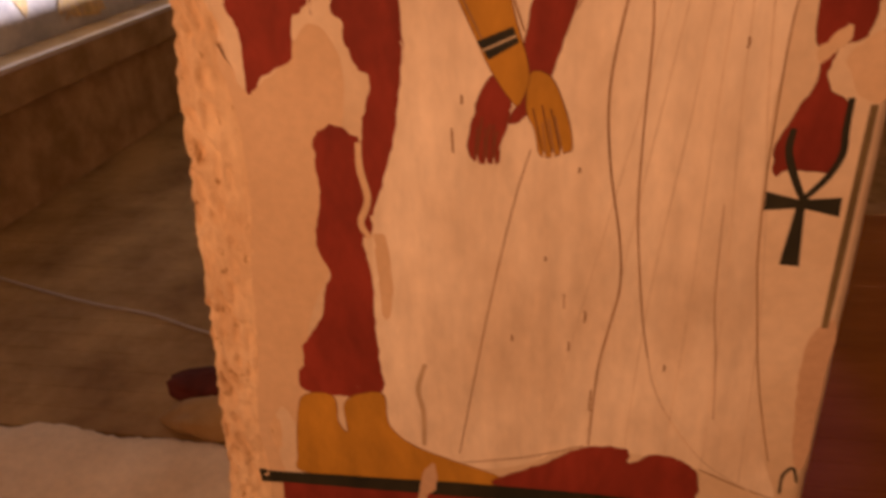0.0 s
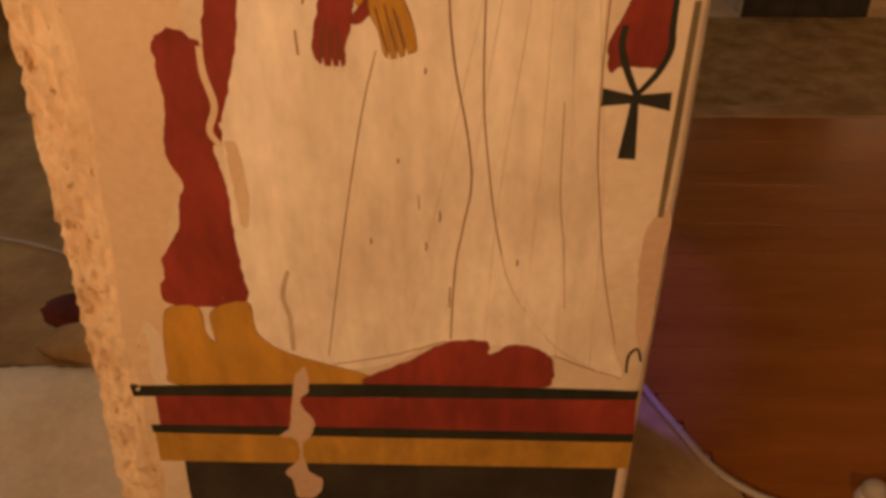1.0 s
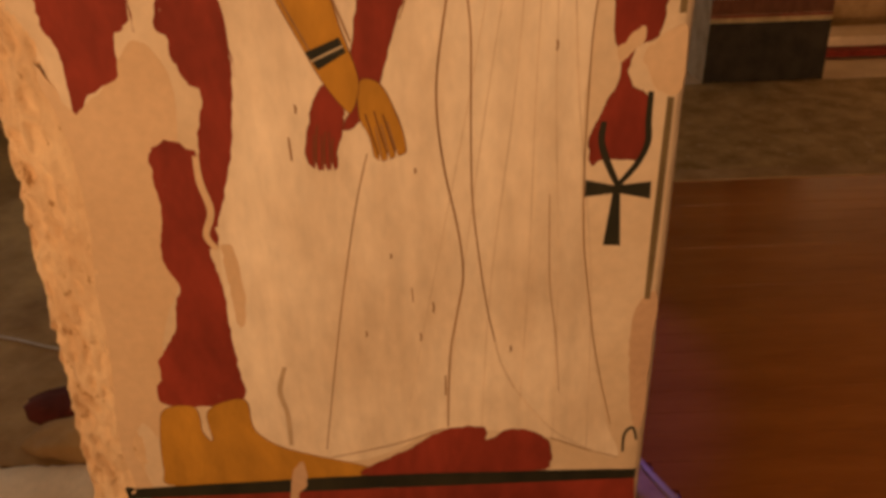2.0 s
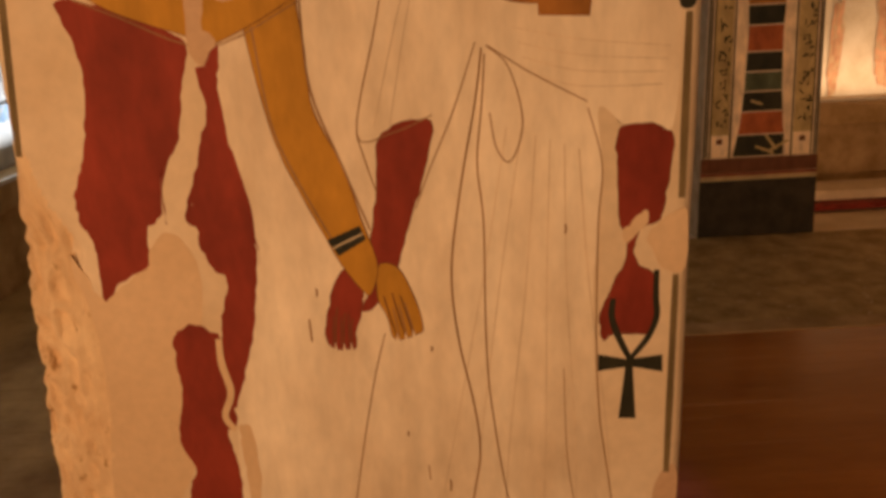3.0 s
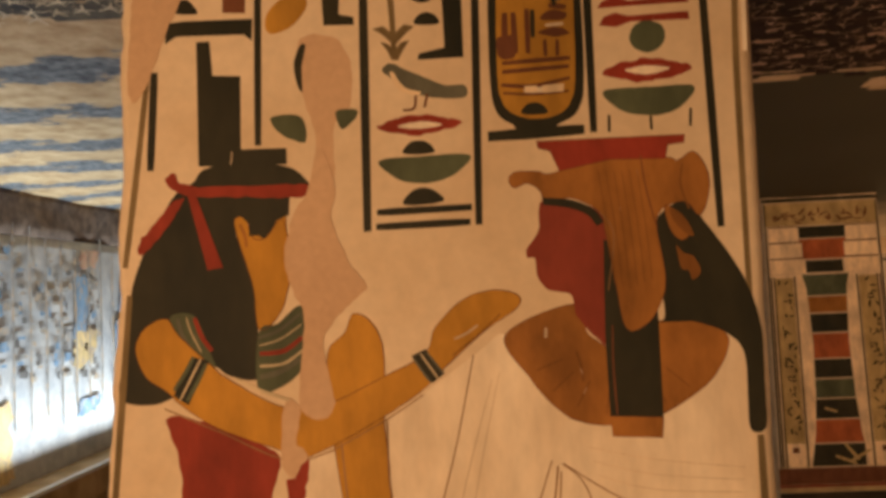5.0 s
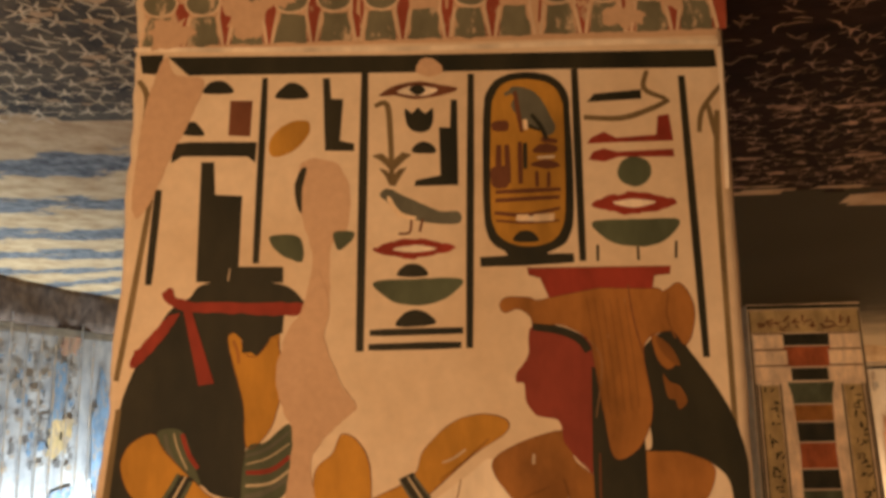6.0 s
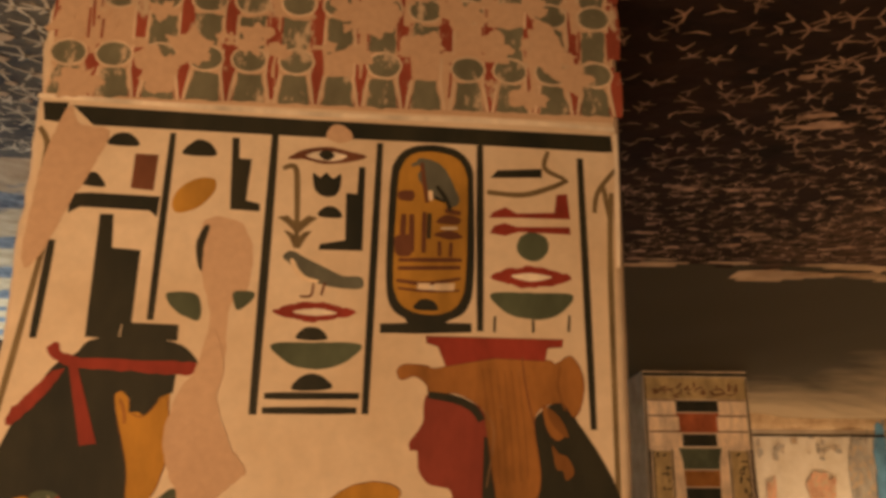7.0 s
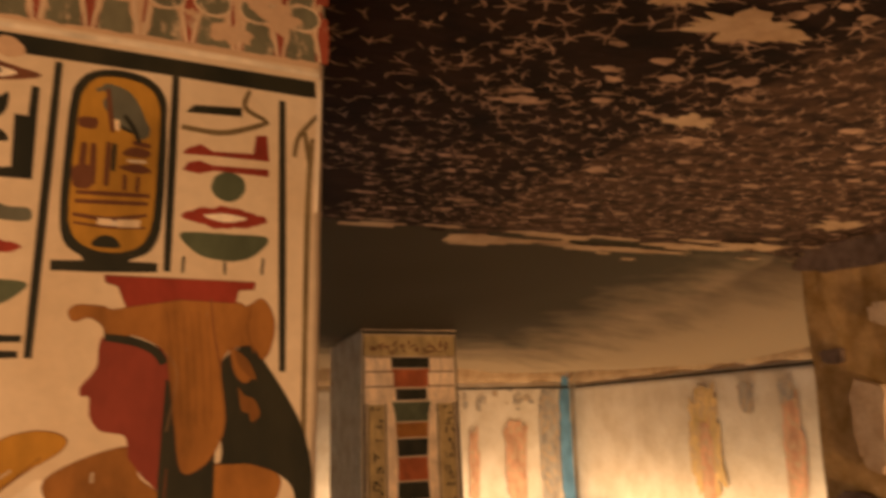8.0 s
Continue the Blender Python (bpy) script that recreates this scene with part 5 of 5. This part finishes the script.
            ring, _, _ = stroke([(100 * x0, 100 * z0), (50 * (x0 + x1) + dice.uniform(-1, 1), 50 * (z0 + z1)), (100 * x1, 100 * z1)], brown, 3, dice.uniform(0.8, 1.6))
            relief(bm, ring, 3, 0, PY, 0.002)
    tagged(part("painted_marks", bm, brown, ob), kind="stuff")
    panel("painted_line", 0.0, 1.0, 2.262, 2.292, dark, 2)
    panel("painted_line", 0.0, 1.0, 2.294, 2.325, far_white, 2)
    panel("painted_band", 0.0, 1.0, 0.125, 0.245, brown, 2)
    panel("painted_band", 0.0, 1.0, 0.10, 0.122, maroon, 2)
    panel("painted_band", 0.0, 1.0, 0.068, 0.097, far_tan, 2)
    panel("painted_dado", 0.0, 1.0, -0.44, 0.064, dado, 2, "black dado")
    bm = bmesh.new()
    for a, b in (((0.46, 0.33), (0.62, 0.27)), ((0.58, 0.29), (0.74, 0.37)), ((0.64, 0.30), (0.54, 0.42)), ((0.40, 0.69), (0.50, 0.66))):
        ring, _, _ = stroke([(100 * (PX0 + W * a[0]), 100 * a[1]), (100 * (PX0 + W * b[0]), 100 * b[1])], far_tan, 3, 2.2)
        relief(bm, ring, 3, 0, PY, 0.002)
    part("paint_loss", bm, far_tan, ob, "pale scratch through the paint")
    # the shaft widens a little towards its foot
    for piece in [ob] + list(ob.children):
        for v in piece.data.vertices:
            v.co.x += 0.09 * (v.co.x - PX0) / W * (2.3 - v.co.z) / 2.7
    return ob


far_pillar()

bm = bmesh.new()
box(bm, 4.2, 5.0, 1.4, 2.3, FLOOR - 0.02, 2.70, 0.02)
bmesh.ops.subdivide_edges(bm, edges=bm.edges[:], cuts=6, use_grid_fill=True)
for v in bm.verts:
    v.co += Vector((noise.noise(v.co * 3), noise.noise(v.co * 3 + Vector((9, 0, 0))), 0)) * 0.03
broken_pillar = tagged(to_object("pillar_3", bm, rust_rock), "unlit olive-brown pillar with broken plaster patches", "pillar", kind="structure")


def pillar_patch(y, z, w, h, material, seed, name="plaster_patch", label=""):
    """A ragged remnant of plaster or paint on the side of the broken pillar."""
    bm = bmesh.new()
    ring = []
    for i in range(32):
        a = i * math.tau / 32
        c, s = math.cos(a), math.sin(a)
        k = 1 + 0.3 * noise.noise((c * 1.6 + seed, s * 1.6, seed)) + 0.25 * noise.noise((c * 5, s * 5 + seed, seed))
        ring.append(Vector((-y + w / 2 * k * math.copysign(abs(c) ** 0.6, c), z + h / 2 * k * math.copysign(abs(s) ** 0.6, s))))
    relief(bm, ring, 1, 0, 0.0, 0.046)
    bm.transform(Matrix.Translation((4.2, 0, 0)) @ Matrix.Rotation(radians(-90), 4, "Z"))
    return part(name, bm, material, broken_pillar, label)


pillar_patch(1.86, 2.52, 0.88, 0.17, dark_rock, 1, "painted_band", "dark worn band below the ceiling")
pillar_patch(1.92, 1.55, 0.22, 0.48, bare_rock, 3)
pillar_patch(2.12, 1.93, 0.16, 0.08, dark_rock, 4, "rock_hollow", "dark ragged patch of rock")
pillar_patch(1.72, 2.15, 0.26, 0.12, bare_rock, 5)
pillar_patch(2.05, 1.05, 0.3, 0.2, dark_rock, 6, "rock_hollow", "dark ragged patch of rock")

# ---- faded painting on the lit walls ----


def wall_patch(wall, material, x, z, w, h, side, layer=1, seed=0):
    """A worn plain-coloured area on a wall: side is 'back', 'right' or 'left'."""
    bm = bmesh.new()
    ring = []
    n = 36 if max(w, h) > 0.15 else 12
    for i in range(n):
        a = i * math.tau / n
        k = 1 + 0.35 * noise.noise((math.cos(a) * 1.5 + seed, math.sin(a) * 1.5, seed)) + 0.3 * noise.noise((math.cos(a) * 5, math.sin(a) * 5 + seed, seed))
        c, s = math.cos(a), math.sin(a)
        ring.append(Vector((x + w / 2 * k * math.copysign(abs(c) ** 0.5, c), z + h / 2 * k * math.copysign(abs(s) ** 0.5, s))))
    relief(bm, ring, layer, 0, 0.0, 0.004)
    m = {"back": Matrix.Translation((0, 6.985, 0)), "right": Matrix.Translation((5.545, 0, 0)) @ Matrix.Rotation(radians(-90), 4, "Z"), "left": Matrix.Translation((-3.435, 0, 0)) @ Matrix.Rotation(radians(90), 4, "Z")}[side]
    bm.transform(m)
    return part("painted_patch", bm, material, wall)


washed_yellow = paint("washed_yellow_paint", (0.66, 0.50, 0.24), 0.8, 0.50)
washed_red = paint("washed_red_paint", (0.58, 0.34, 0.23), 0.8, 0.50)
washed_grey = paint("washed_grey_paint", (0.36, 0.35, 0.33), 0.8, 0.50)
far_grey = paint("pale_grey_mark", (0.20, 0.19, 0.18), 0.8, 0.6)
washed_blue = paint("washed_blue_paint", (0.22, 0.34, 0.48), 0.8, 0.53)
wall_patch(wall_back, sky_blue, 5.44, 1.10, 0.16, 1.45, "back", 2, 1)
wall_patch(wall_back, washed_grey, 5.20, 1.15, 0.26, 1.3, "back", 1, 2)
wall_patch(wall_back, washed_red, 4.75, 1.0, 0.30, 0.9, "back", 1, 3)
wall_patch(wall_back, washed_red, 4.2, 0.9, 0.12, 0.8, "back", 1, 5)
for k in range(26):
    wall_patch(wall_back, washed_grey, 3.9 + dice.uniform(0, 1.1), 1.55 + dice.uniform(0, 0.25), dice.uniform(0.02, 0.07), dice.uniform(0.02, 0.12), "back", 1, k)
wall_patch(wall_right, washed_yellow, -4.75, 1.25, 0.42, 0.9, "right", 1, 1)
wall_patch(wall_right, washed_red, -4.75, 1.0, 0.16, 0.9, "right", 2, 2)
wall_patch(wall_right, washed_grey, -4.2, 1.68, 0.18, 0.26, "right", 1, 3)
wall_patch(wall_right, washed_grey, -3.75, 1.70, 0.16, 0.22, "right", 1, 4)
wall_patch(wall_right, washed_red, -3.72, 1.1, 0.2, 1.0, "right", 1, 5)
for k in range(130):
    column, row = k % 10, k // 10
    wall_patch(wall_left, dice.choice((washed_grey, washed_grey, washed_blue, far_grey)), 3.7 + 0.22 * column + dice.uniform(-0.07, 0.07), 2.2 - 0.075 * row - (0.02 * column) + dice.uniform(-0.035, 0.035), dice.uniform(0.02, 0.13), dice.uniform(0.015, 0.09), "left", 1, k)
for k in range(12):
    wall_patch(wall_left, washed_grey, 3.6 + 0.22 * k, 1.55, 0.014, 1.25, "left", 2, k)
for x, z, w, h, m in ((5.45, 1.70, 0.20, 0.55, washed_blue), (5.5, 1.35, 0.35, 0.30, washed_yellow), (5.55, 0.85, 0.35, 0.14, washed_blue), (4.05, 1.2, 0.3, 0.9, washed_red), (4.2, 0.75, 0.55, 0.5, washed_yellow), (6.3, 1.2, 0.4, 1.2, washed_blue), (3.5, 1.3, 0.3, 1.1, washed_yellow), (5.6, 2.12, 0.3, 0.16, washed_red)):
    wall_patch(wall_left, m, x, z, w, h, "left", 1, x)

for wall, span in ((wall_back, (3.9, 5.5)), (wall_right, (-6.9, 1.5))):
    bm = bmesh.new()
    line = [(span[0] + (span[1] - span[0]) * i / 40) for i in range(41)]
    slope = 0.0 if wall is wall_back else 0.038
    ring = [Vector((u, 1.80 + slope * (u + 7) + 0.006 * noise.noise((u * 4, 0, 1)))) for u in line] + [Vector((u, 1.825 + slope * (u + 7) + 0.006 * noise.noise((u * 4, 3, 1)))) for u in line[::-1]]
    relief(bm, ring, 3, 0, 0.0, 0.004)
    bm.transform(Matrix.Translation((0, 6.985, 0)) if wall is wall_back else Matrix.Translation((5.545, 0, 0)) @ Matrix.Rotation(radians(-90), 4, "Z"))
    part("painted_line", bm, dado, wall)

# ---- loose things ----


def cable(name, points, radius, label):
    c = bpy.data.curves.new(name, "CURVE")
    c.dimensions, c.bevel_depth, c.bevel_resolution = "3D", radius, 3
    s = c.splines.new("BEZIER")
    s.bezier_points.add(len(points) - 1)
    for b, p in zip(s.bezier_points, points):
        b.co, b.handle_left_type, b.handle_right_type = p, "AUTO", "AUTO"
    c.materials.append(cable_white)
    return tagged(new(name, c), label, "cable")


cable("power_cable", [(0.50, 1.25, FLOOR + 0.012), (0.66, 0.98, FLOOR + 0.014), (0.76, 0.72, FLOOR + 0.016), (0.90, 0.46, FLOOR + 0.016), (1.10, 0.36, FLOOR + 0.014), (1.5, 0.30, FLOOR + 0.014)], 0.011, "pale power cable lying along the plank floor")
cable("power_cable", [(-2.9, 2.0, FLOOR + 0.01), (-2.14, 1.77, FLOOR + 0.01), (-1.8, 1.70, FLOOR + 0.01), (-1.45, 1.58, FLOOR + 0.01), (-0.9, 1.5, FLOOR + 0.01)], 0.006, "thin pale cable lying on the dark floor")

lamp = new("floor_spotlight")
lamp.location = (1.27, 0.42, FLOOR)
bm = bmesh.new()
bmesh.ops.create_cone(bm, cap_ends=True, segments=24, radius1=0.045, radius2=0.038, depth=0.03, matrix=Matrix.Translation((0, 0, 0.015)))
part("lamp_base", bm, metal_white, lamp)
bm = bmesh.new()
bmesh.ops.create_uvsphere(bm, u_segments=20, v_segments=10, radius=0.036, matrix=Matrix.Translation((0, 0, 0.04)))
part("lamp_dome", bm, cable_white, lamp)
tagged(lamp, "small pale round lamp fitting on the planks", "lamp")



def lumpy(name, place, size, material, label, category, seed):
    """A soft slumped bundle resting on the floor."""
    bm = bmesh.new()
    bmesh.ops.create_uvsphere(bm, u_segments=36, v_segments=18, radius=1.0)
    for v in bm.verts:
        k = 1 + 0.22 * noise.noise(v.co * 1.8 + Vector((seed, 0, 0))) + 0.08 * noise.noise(v.co * 6)
        v.co = Vector((v.co.x * size[0] * k, v.co.y * size[1] * k, max(v.co.z * k, -0.55) * size[2] + 0.55 * size[2]))
    ob = to_object(name, bm, material, smooth=True)
    ob.location = place
    return tagged(ob, label, category)


lumpy("dropped_cloth", (-1.20, 1.19, FLOOR), (0.25, 0.11, 0.06), red_cloth, "crumpled dark red cloth lying on the floor", "cloth", 1)
lumpy("sandbag", (-1.17, 1.02, FLOOR), (0.20, 0.10, 0.055), shade_wood, "slumped dark brown bag on the floor", "bag", 5)


bm = bmesh.new()
box(bm, 3.25, 4.6, 5.7, 6.1, FLOOR - 0.01, FLOOR + 0.14, 0.01)
tagged(to_object("stone_block", bm, floor_stone), "long pale stone block by the bench", "stone")
bm = bmesh.new()
box(bm, 3.2, 4.3, 5.55, 5.69, FLOOR + 0.0, FLOOR + 0.06, 0.008)
tagged(to_object("red_board", bm, red), "red-painted board lying on the floor", "board")
fixture = new("strip_light")
bm = bmesh.new()
box(bm, 3.52, 3.66, 6.2, 6.3, FLOOR, FLOOR + 0.2, 0.012)
part("lamp_housing", bm, metal_white, fixture)
bm = bmesh.new()
box(bm, 3.55, 3.63, 6.21, 6.29, FLOOR + 0.2, FLOOR + 0.26, 0.01)
part("lamp_cap", bm, metal_white, fixture)
tagged(fixture, "white lamp housing standing by the bench", "lamp")


def light_channel(place, along_y, length):
    """A slim lamp channel with its frosted cover, lying on a bench."""
    thing = new("strip_light")
    bm = bmesh.new()
    w, l = (0.05, length) if along_y else (length, 0.05)
    box(bm, -w / 2, w / 2, -l / 2, l / 2, 0.0, 0.03, 0.004)
    part("lamp_housing", bm, metal_white, thing)
    thing.location = place
    return tagged(thing, "slim white lamp channel lying on the stone bench", "lamp", "bench lights")


light_channel((-3.1, 4.2, 0.42), True, 7.0)
light_channel((5.15, 3.4, 0.42), True, 5.9)
light_channel((3.3, 6.6, 0.42), False, 3.2)
